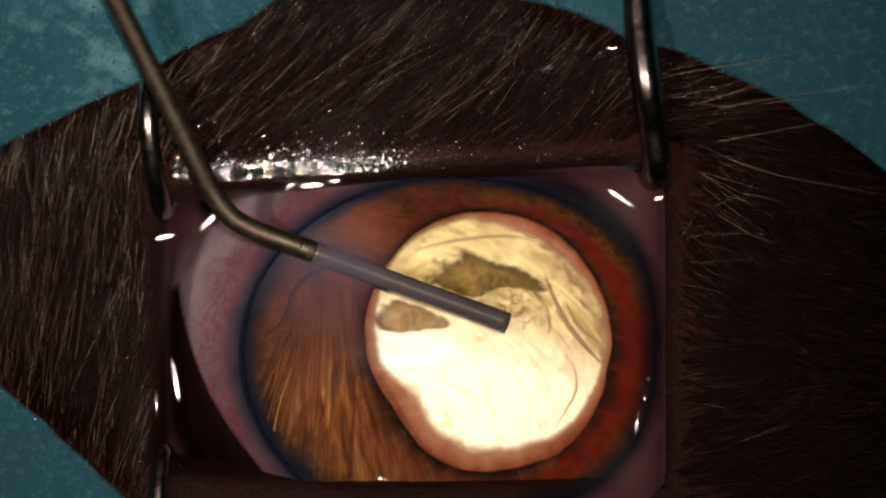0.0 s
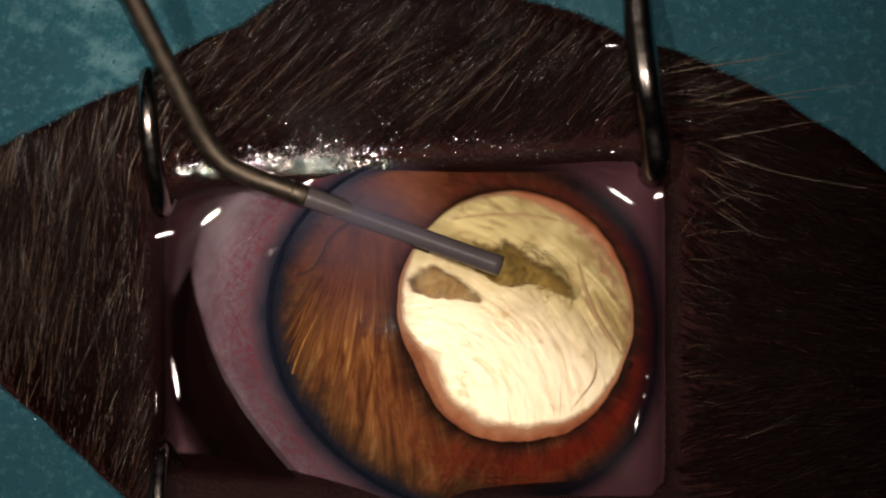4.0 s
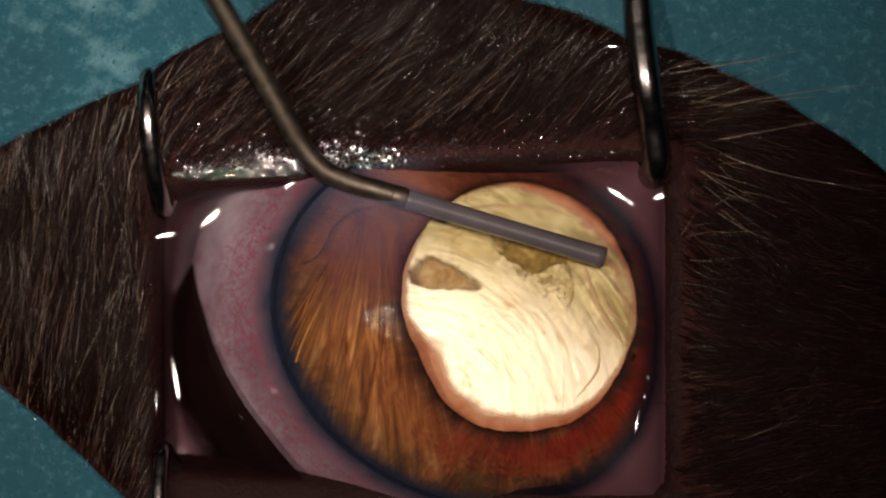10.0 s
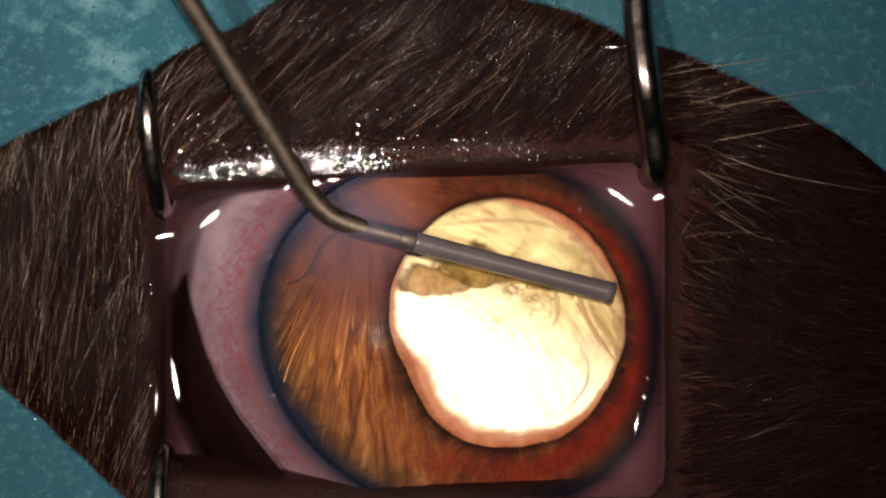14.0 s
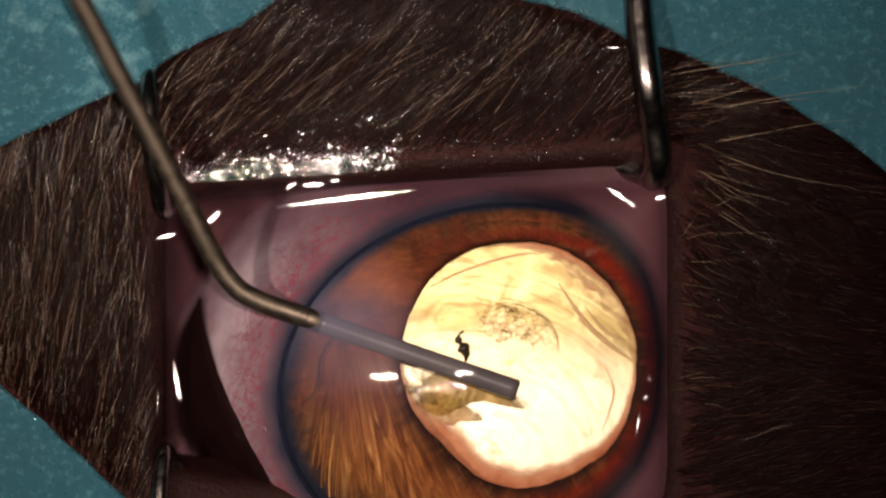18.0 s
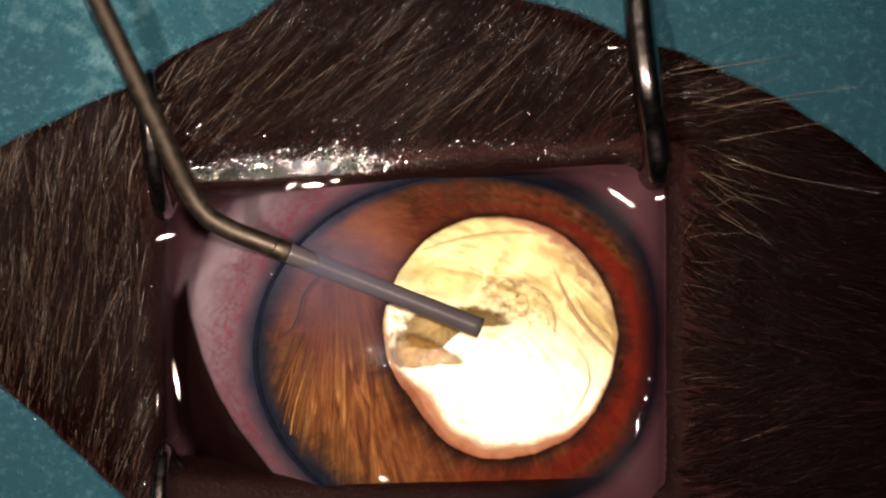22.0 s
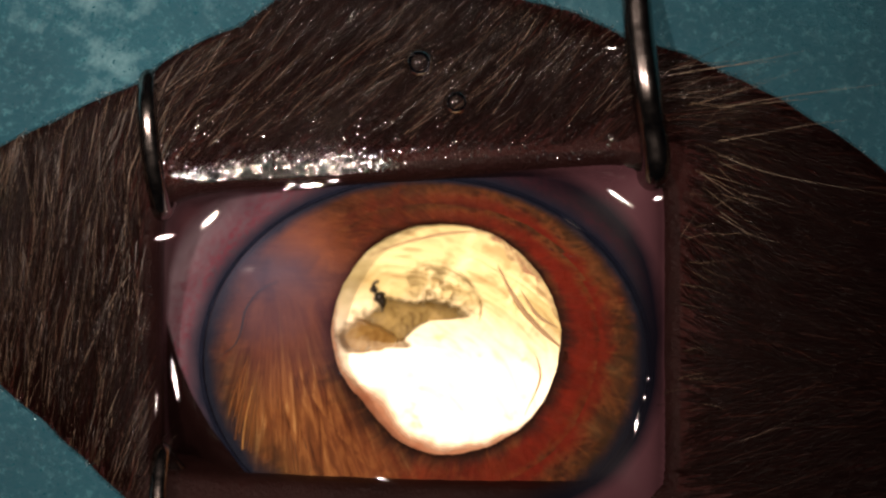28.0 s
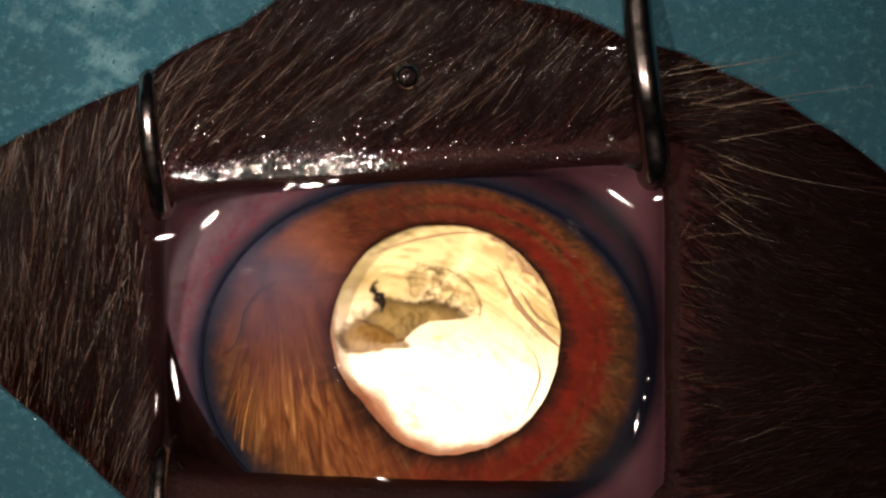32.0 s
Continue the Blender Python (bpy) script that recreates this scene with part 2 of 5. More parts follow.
    c = n.mix(n.ramp(n.math("ADD", uv[1], n.math("MULTIPLY", n.math("SUBTRACT", coarse, 0.5), 0.25)), (0.0, 1.0), (0.05, 0.85), (0.24, 0.0)), c, (0.018, 0.008, 0.006))
    # the upper lid's shade on the upper nasal iris, painted as darker brown
    c = n.mix(n.math("MULTIPLY", n.spot(-3.0, 5.3, 1.6, 1.6, 2.2, 0.75), 0.6), c, n.mix(fine, (0.018, 0.006, 0.004), (0.075, 0.018, 0.008)))
    # soft flesh tones and a pale orange patch beside the wound
    soft = n.ramp(n.noise(1.0, 4, 0.6, vec=n.coords("Object", (420, 190, 200)), distort=1.0), (0.36, (0.038, 0.013, 0.016)), (0.48, (0.080, 0.026, 0.027)), (0.62, (0.145, 0.050, 0.034)))
    c = n.mix(n.math("MULTIPLY", n.spot(-6.2, 1.6, 2.6, 1.6, 1.0, 1.0), 0.85), c, soft)
    c = n.mix(n.math("MULTIPLY", n.math("MULTIPLY", n.spot(-5.3, 3.9, 0.5, 1.0, 1.4, 0.8), n.ramp(cloud, (0.32, 0.3), (0.56, 1.0))), 0.85), c, (0.32, 0.098, 0.026))
    c = n.mix(n.ramp(n.math("ADD", uv[1], n.math("MULTIPLY", n.math("SUBTRACT", cloud, 0.5), 0.2)), (0.80, 0.0), (0.965, 1.0)), c, (0.008, 0.011, 0.021))
    n.put("Base Color", c).put("Roughness", 0.6).put("Specular IOR Level", 0.05)
    relief = n.mix(low, n.mix(0.6, fine, fleck), fan)
    return n.bump(relief, 0.9, 0.22).m


def cornea_material():
    """Clear and wet, with a bluish swelling round the wound."""
    n = Nodes("clear_wet_cornea")
    t = n.t
    n.b.inputs["Base Color"].default_value = (0.105, 0.108, 0.165, 1)
    n.put("Roughness", 0.3)
    clear = t.nodes.new("ShaderNodeBsdfTransparent")
    gloss = t.nodes.new("ShaderNodeBsdfGlossy")
    gloss.inputs["Roughness"].default_value = 0.025
    haze, wet = t.nodes.new("ShaderNodeMixShader"), t.nodes.new("ShaderNodeMixShader")
    fres = t.nodes.new("ShaderNodeFresnel")
    fres.inputs["IOR"].default_value = 1.376
    cloud = n.math("ADD", n.math("MULTIPLY", n.spot(-7.3, 3.1, 1.2, 1.8, 1.15, 1.2), 0.66), n.math("ADD", n.math("MULTIPLY", n.spot(-6.0, 2.6, 0.4, 1.2, 1.7, 0.85), 0.36), n.math("MULTIPLY", n.spot(-5.9, 0.9, 0.5, 2.4, 1.25, 1.3), 0.17)))
    t.links.new(n.math("MULTIPLY", cloud, n.ramp(n.noise(500, 3), (0.2, 0.6), (0.8, 1.0))), haze.inputs[0])
    t.links.new(clear.outputs[0], haze.inputs[1])
    t.links.new(n.b.outputs[0], haze.inputs[2])
    t.links.new(n.math("MINIMUM", fres.outputs[0], 0.07), wet.inputs[0])
    t.links.new(haze.outputs[0], wet.inputs[1])
    t.links.new(gloss.outputs[0], wet.inputs[2])
    bump = t.nodes.new("ShaderNodeBump")
    bump.inputs["Strength"].default_value, bump.inputs["Distance"].default_value = 0.6, 0.10 * MM
    folds = n.math("ADD", 0.35, n.math("MULTIPLY", n.spot(-4.0, -2.1, 1.3, 0.8, 1.0, 1.2), 4.5))
    t.links.new(n.math("MULTIPLY", n.noise(1.0, 3, vec=n.coords("Object", (2400, 520, 600))), folds), bump.inputs["Height"])
    t.links.new(bump.outputs[0], gloss.inputs["Normal"])
    t.links.new(wet.outputs[0], t.nodes["Material Output"].inputs[0])
    return n.m


def lens_material():
    """The pupil's pale yellow reflex put into colour: milky, rippled above, nearly white below."""
    n = Nodes("reflex_coloured_lens")
    a = n.axes()
    # fibres of the cortex sweep in arcs over the top and down the temple's side
    dx, dy = n.math("ADD", a[0], 2.6 * MM), n.math("ADD", a[1], 4.6 * MM)
    r = n.math("SQRT", n.math("ADD", n.math("MULTIPLY", dx, dx), n.math("MULTIPLY", dy, dy)))
    arc = n.t.nodes.new("ShaderNodeCombineXYZ")
    n.t.links.new(n.math("MULTIPLY", r, 3000.0), arc.inputs[0])
    n.t.links.new(n.math("MULTIPLY", n.math("ARCTAN2", dy, dx), 3.2), arc.inputs[1])
    ripple = n.noise(1.0, 6, 0.62, vec=arc.outputs[0], distort=1.3)
    wide = n.noise(0.35, 4, 0.6, vec=arc.outputs[0], distort=1.0)
    lower, grit = n.noise(300, 4), n.noise(2400, 5, 0.75)
    cortex = n.mix(n.ramp(wide, (0.36, 0.0), (0.60, 1.0)), (0.34, 0.27, 0.105), (0.58, 0.50, 0.245))
    cortex = n.mix(n.ramp(ripple, (0.36, 0.75), (0.47, 0.0)), cortex, (0.26, 0.18, 0.07))
    cortex = n.mix(n.ramp(grit, (0.60, 0.0), (0.74, 0.5)), cortex, (0.30, 0.21, 0.08))
    veil = n.noise(430, 6, 0.65, distort=1.8)
    cortex = n.mix(n.ramp(veil, (0.52, 0.0), (0.64, 0.7)), cortex, (0.27, 0.20, 0.075))
    cortex = n.mix(n.ramp(veil, (0.34, 0.6), (0.45, 0.0)), cortex, (0.78, 0.70, 0.40))
    # near-white lower half: the reflex's brightness painted into the base colour
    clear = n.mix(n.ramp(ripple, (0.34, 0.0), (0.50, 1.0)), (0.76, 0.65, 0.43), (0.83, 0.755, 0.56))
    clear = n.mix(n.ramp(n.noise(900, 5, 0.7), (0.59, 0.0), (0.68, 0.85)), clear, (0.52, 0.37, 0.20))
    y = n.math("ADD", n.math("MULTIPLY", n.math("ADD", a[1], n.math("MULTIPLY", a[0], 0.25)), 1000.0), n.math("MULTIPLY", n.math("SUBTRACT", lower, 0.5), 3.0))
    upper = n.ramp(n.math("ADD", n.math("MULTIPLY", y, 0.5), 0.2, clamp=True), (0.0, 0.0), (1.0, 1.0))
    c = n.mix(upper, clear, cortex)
    # metallic lens surface stands in for the reflecting layer at the eye's back
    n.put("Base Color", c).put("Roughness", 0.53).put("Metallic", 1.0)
    return n.bump(n.mix(0.5, ripple, wide), 0.32, 0.14).m


def capsule_material():
    n = Nodes("salmon_capsule_rim")
    tone = n.math("ADD", n.axes("UV")[1], n.math("MULTIPLY", n.math("SUBTRACT", n.noise(1300, 5, 0.7), 0.5), 0.9))
    n.put("Base Color", n.ramp(tone, (0.15, (0.24, 0.060, 0.024)), (0.45, (0.42, 0.16, 0.075)), (0.85, (0.58, 0.32, 0.18)))).put("Roughness", 0.5).put("Specular IOR Level", 0.04)
    thin = n.math("ADD", n.axes("UV")[1], n.math("MULTIPLY", n.math("SUBTRACT", n.noise(800, 5, 0.65), 0.5), 0.5))
    n.put("Alpha", n.ramp(thin, (0.60, 0.95), (0.92, 0.0)))
    return n.m


def flap_material():
    """Thin folded capsule: salmon where it lies double, else nearly clear."""
    n = Nodes("peach_capsule")
    n.put("Base Color", n.mix(n.noise(900, 4), (0.30, 0.11, 0.05), (0.60, 0.34, 0.19))).put("Roughness", 0.5).put("Specular IOR Level", 0.05)
    n.put("Alpha", n.ramp(n.noise(520, 5, 0.65, distort=1.2), (0.36, 0.08), (0.52, 0.38), (0.62, 0.75)))
    return n.bump(n.noise(1500, 3), 0.3, 0.06).m


def fragment_material(name, a, b, dense):
    """Translucent matter with a ragged, thinning edge."""
    n = Nodes(name)
    spots, wide = n.noise(1500, 7, 0.75, distort=0.8), n.noise(520, 4, 0.7)
    c = n.mix(n.ramp(spots, (0.38, 0.0), (0.60, 1.0)), a, b)
    c = n.mix(n.ramp(wide, (0.54, 0.0), (0.66, 0.65)), c, tuple(k * 0.6 for k in a))
    rim = n.math("ADD", n.axes("UV")[1], n.math("MULTIPLY", n.math("SUBTRACT", spots, 0.5), 0.8))
    c = n.mix(n.ramp(rim, (0.50, 0.0), (0.74, 0.75)), c, tuple(k * 0.55 for k in a))
    n.put("Base Color", c).put("Roughness", 0.55).put("Specular IOR Level", 0.05)
    n.put("Alpha", n.math("MULTIPLY", n.ramp(rim, (0.74, 1.0), (0.92, 0.0)), n.ramp(spots, (0.3, dense), (0.68, dense * 0.72))))
    return n.bump(spots, 0.7, 0.14).m


def steel_material(name, colour, rough):
    n = Nodes(name)
    grain = n.noise(2500, 4)
    n.put("Base Color", n.mix(grain, tuple(c * 0.75 for c in colour), colour))
    n.put("Metallic", 1.0).put("Roughness", n.ramp(grain, (0.3, rough * 0.8), (0.7, rough * 1.3)))
    return n.bump(grain, 0.35, 0.03).m


def plain_material(name, a, b, rough, scale=900, gloss=0.5):
    n = Nodes(name)
    n.put("Base Color", n.mix(n.noise(scale, 4), a, b)).put("Roughness", rough).put("Specular IOR Level", gloss)
    return n.bump(n.noise(scale * 3, 3), 0.15, 0.05).m


def water_material(name="clear_water", ior=1.45, rough=0.04):
    n = Nodes(name)
    t = n.t
    clear, gloss, wet = t.nodes.new("ShaderNodeBsdfTransparent"), t.nodes.new("ShaderNodeBsdfGlossy"), t.nodes.new("ShaderNodeMixShader")
    gloss.inputs["Roughness"].default_value = rough
    fres = t.nodes.new("ShaderNodeFresnel")
    fres.inputs["IOR"].default_value = ior
    t.links.new(fres.outputs[0], wet.inputs[0])
    t.links.new(clear.outputs[0], wet.inputs[1])
    t.links.new(gloss.outputs[0], wet.inputs[2])
    t.links.new(wet.outputs[0], t.nodes["Material Output"].inputs[0])
    return n.m


def glint_material(name, colour):
    n = Nodes(name)
    n.put("Base Color", n.mix(n.noise(900, 2), colour, tuple(c * 1.8 for c in colour)))
    return n.put("Roughness", 0.04).put("Specular IOR Level", 1.0).m


DRAPE, SKIN, LID, CONJ, GLISTEN = drape_material(), skin_material(), lid_material(), conjunctiva_material(), wet_skin_material()
FUR_PALE = hair_material("pale_stiff_hair", (0.022, 0.011, 0.0075), (0.30, 0.215, 0.155), 0.2, 0.9, 0.66)
FUR_OCHRE = hair_material("ochre_tipped_hair", (0.042, 0.026, 0.016), (0.22, 0.155, 0.095), 0.28, 0.8, 0.6)
LASH = hair_material("brown_lash", (0.045, 0.030, 0.020), (0.32, 0.24, 0.155), 0.2, 1.0, 0.5, True)
WHISKER = hair_material("white_stiff_hair", (0.36, 0.29, 0.21), (0.5, 0.43, 0.34), 0.18, 1.0)
FUR = hair_material("dark_brown_hair", (0.0130, 0.0034, 0.0027), (0.062, 0.0230, 0.0155), 0.3, 0.06, 0.93)
TEMPLE_FOLD = fold_material()
SCLERA, LIMBUS, PIGMENT, IRIS, CORNEA = sclera_material(), limbus_material(), pigment_material(), iris_material(), cornea_material()
LENS, CAPSULE, PEACH, WATER = lens_material(), capsule_material(), flap_material(), water_material()
OLIVE = fragment_material("olive_cortex", (0.135, 0.078, 0.013), (0.50, 0.335, 0.080), 0.90)
FIBRE = hair_material("ochre_iris_fibre", (0.20, 0.075, 0.016), (0.52, 0.27, 0.07), 0.5, 0.2)
BUBBLE = water_material("bubble_skin", 1.8, 0.10)
VESSEL = plain_material("blood_vessel", (0.15, 0.04, 0.06), (0.21, 0.06, 0.085), 0.2)
EDGE = plain_material("frayed_teal_edge", (0.004, 0.042, 0.062), (0.016, 0.09, 0.12), 0.85, 2500)
FUZZ = hair_material("pale_teal_fibre", (0.02, 0.10, 0.13), (0.42, 0.52, 0.55), 0.4, 0.5, 0.7)
STRAND = plain_material("olive_strand", (0.10, 0.066, 0.020), (0.36, 0.25, 0.09), 0.5, 900, 0.05)
FOLD = plain_material("tan_fold", (0.36, 0.22, 0.10), (0.62, 0.44, 0.24), 0.5, 900, 0.05)
TAN = fragment_material("tan_cortex", (0.25, 0.115, 0.018), (0.54, 0.33, 0.085), 0.78)
WOUND = plain_material("blue_grey_tissue", (0.007, 0.005, 0.007), (0.022, 0.014, 0.018), 0.8)
INK = plain_material("black_pigment_clump", (0.006, 0.005, 0.003), (0.03, 0.022, 0.01), 0.4)
STEEL = steel_material("polished_wire", (0.38, 0.35, 0.33), 0.19)
TUBE = steel_material("dull_steel_tube", (0.135, 0.115, 0.09), 0.5)
SLEEVE = plain_material("grey_sleeve", (0.058, 0.052, 0.057), (0.115, 0.104, 0.112), 0.34, 900, 0.4)
GRIP = plain_material("pale_pink_plastic", (0.60, 0.53, 0.49), (0.76, 0.72, 0.69), 0.4)
DROPLET = glint_material("water_bead", (0.008, 0.005, 0.005))
WET_FIBRE = glint_material("wet_teal_fibre", (0.007, 0.055, 0.075))
TABLE = plain_material("table_cover", (0.02, 0.09, 0.11), (0.03, 0.12, 0.14), 0.7, 120)

# ---- the animal's head: the lid opening is a rounded box, lids rise round it ----
BOX_C, BOX_H, BOX_R = (-1.17, -3.63), (9.55, 6.37), 0.45


def slant(x, y):
    """The upper lid climbs a little towards the temple."""
    k = (y - BOX_C[1] + BOX_H[1]) / (2 * BOX_H[1])
    return x, y + 0.56 * k * (x - BOX_C[0]) / BOX_H[0]


def lid_gap(x, y):
    """Distance in mm from the lid opening, negative inside it."""
    k = (y - BOX_C[1] + BOX_H[1]) / (2 * BOX_H[1])
    y -= 0.56 * k * (x - BOX_C[0]) / BOX_H[0]
    qx, qy = abs(x - BOX_C[0]) - BOX_H[0] + BOX_R, abs(y - BOX_C[1]) - BOX_H[1] + BOX_R
    return math.hypot(max(qx, 0), max(qy, 0)) + min(max(qx, qy), 0) - BOX_R


def head_height(d):
    d = max(d, 0)
    return 0.15 + 0.6 * (1 - math.exp(-d * 3.2)) - 0.006 * d * d


def box_ring(d, n):
    """n points round the opening at the distance d."""
    out = []
    hx, hy = BOX_H[0] - BOX_R, BOX_H[1] - BOX_R
    r = max(BOX_R + d, 0.05)
    less = max(0.0, 0.05 - BOX_R - d)
    hx, hy = hx - less, max(0.2, hy - less)
    for i in range(n):
        a = 2 * math.pi * i / n
        c, s = math.cos(a), math.sin(a)
        side = (abs(c) ** 0.14 * math.copysign(1, c), abs(s) ** 0.14 * math.copysign(1, s))
        x, y = BOX_C[0] + hx * side[0] + r * c, BOX_C[1] + hy * side[1] + r * s
        out.append(slant(x, y))
    return out


def ring_mesh(name, profile, n, sink=0.0):
    verts = []
    for d, z in profile:
        if sink:
            verts += [(x, y, z + 0.04 * noise.noise(Vector((x, y, z)) * 1.5)) for x, y in box_ring(d, n)]
            continue
        verts += [(x, y, z + 0.05 * noise.noise(Vector((x, y, z)) * 0.9)) for x, y in box_ring(d, n)]
    return mesh_of(name, verts, grid_faces(len(profile), n))


TABLE_Z = -32.0
head = tagged(new("animal_head"), "dark-furred animal head lying under a surgical drape, one eye held open", "animal")
head.location = (0, 0, 0)
n_ring = 400
skin_profile = [(0.55 + 0.25 * i, head_height(0.55 + 0.25 * i)) for i in range(26)]
skin_profile += [(7 + i, head_height(7 + i)) for i in range(1, 34)] + [(44, -14), (47, -22), (46, TABLE_Z)]
part("skin", ring_mesh("skin", skin_profile, n_ring), SKIN, head, "dark wet skin under short fur")
lid_profile = [(0.55 - 0.05 * i, head_height(0.55 - 0.05 * i)) for i in range(12)]
lid_profile += [(-0.07, 0.05), (-0.13, -0.12), (-0.19, -0.35), (-0.22, -0.7)]
part("eyelid_margin", ring_mesh("eyelid_margin", lid_profile, n_ring), LID, head, "dark glossy wet eyelid margin")
part("conjunctiva", ring_mesh("conjunctiva", [(-0.22, -0.7), (-0.22, -1.4), (-0.24, -2.4), (-0.35, -3.8), (-0.6, -5.2), (-1.4, -6.8), (-3.0, -8.5), (-4.5, -10.5)], n_ring, 0.01), CONJ, head, "pink conjunctival lining")

LOWER_EDGE = [(200, 790), (262, 812), (310, 832), (450, 845), (700, 853), (950, 858), (1100, 861), (1170, 856), (1260, 835)]
LID_PIVOT = W(330, 838)


def lower_lid():
    """The lower lid's lip, a strip that the turning eye pushes down; it hangs from its nasal end."""
    xs, ys = [p[0] for p in LOWER_EDGE], [p[1] for p in LOWER_EDGE]
    profile = [(-0.5, -1.9), (-0.34, -1.1), (-0.2, -0.5), (-0.08, -0.1), (0.0, 0.14), (0.1, 0.36), (0.25, 0.55), (0.5, 0.70), (0.9, 0.78), (1.6, 0.82), (2.6, 0.84), (4.2, 0.84)]
    verts, m = [], 120
    for d, z in profile:
        for i in range(m):
            px = 205 + 1040 * i / (m - 1)
            x, y, _ = W(px, np.interp(px, xs, ys))
            verts.append((x - LID_PIVOT[0], y - d - LID_PIVOT[1] + 0.03 * noise.noise(Vector((x * 1.3, d, 2))), z + 0.05 * noise.noise(Vector((x, y - d, 5)) * 1.4)))
    return mesh_of("lower_eyelid", verts, [f[::-1] for f in grid_faces(len(profile), m, False)])


lower = part("lower_eyelid", lower_lid(), LID, head, "dark wet lip of the lower eyelid")

# ---- the eyeball: its own space has the pupil's centre at the origin, z out of the eye ----
LIMB_C, LIMB_A, LIMB_B, GLOBE = (-0.72, -0.72), 8.5, 6.95, 11.5
PUPIL_A, PUPIL_B = 4.72, 5.10
LIMB_ANGLE = math.asin(LIMB_A / GLOBE)


def globe_point(phi, polar, grow=0.0):
    r = (GLOBE + grow) * math.sin(polar) / LIMB_A
    z = (GLOBE + grow) * (math.cos(polar) - math.cos(LIMB_ANGLE))
    return (LIMB_C[0] + LIMB_A * r * math.cos(phi), LIMB_C[1] + LIMB_B * r * math.sin(phi), z)


def cornea_point(phi, s, lift=0.0):
    z = 3.1 * (1 - s * s) + 0.25 * (1 - s ** 4) + lift
    return (LIMB_C[0] + LIMB_A * s * math.cos(phi), LIMB_C[1] + LIMB_B * s * math.sin(phi), z)


def lens_z(x, y):
    """The front of the lens leans towards the nose, tilted to steer its reflex brightness."""
    return -0.55 + 0.115 * x - 0.085 * y - 0.007 * (x * x + y * y)


def pupil_scale(a):
    """Uneven edge of the pupil, drawn flat towards the nose and below."""
    d = math.degrees(a) % 360 - 221
    c, s = math.cos(a), math.sin(a)
    return 1 - 0.115 * math.exp(-(d / 24) ** 2) - 0.055 * math.exp(-((d - 47) / 32) ** 2) + 0.012 * math.sin(3 * a + 1) + 0.004 * math.sin(7 * a) + 0.008 * noise.noise(Vector((c * 6, s * 6, 0))) + 0.004 * noise.noise(Vector((c * 19, s * 19, 4)))


WEDGES, margin = 28, []


def iris_point(a, v):
    wob = pupil_scale(a)
    x0, y0 = PUPIL_A * wob * math.cos(a), PUPIL_B * wob * math.sin(a)
    x1, y1 = LIMB_C[0] + LIMB_A * 0.985 * math.cos(a), LIMB_C[1] + LIMB_B * 0.985 * math.sin(a)
    z = 0.12 + 0.05 * math.sin(math.pi * v) - 0.15 * v - 0.16 * (v == 0)
    return x0 + (x1 - x0) * v, y0 + (y1 - y0) * v, z


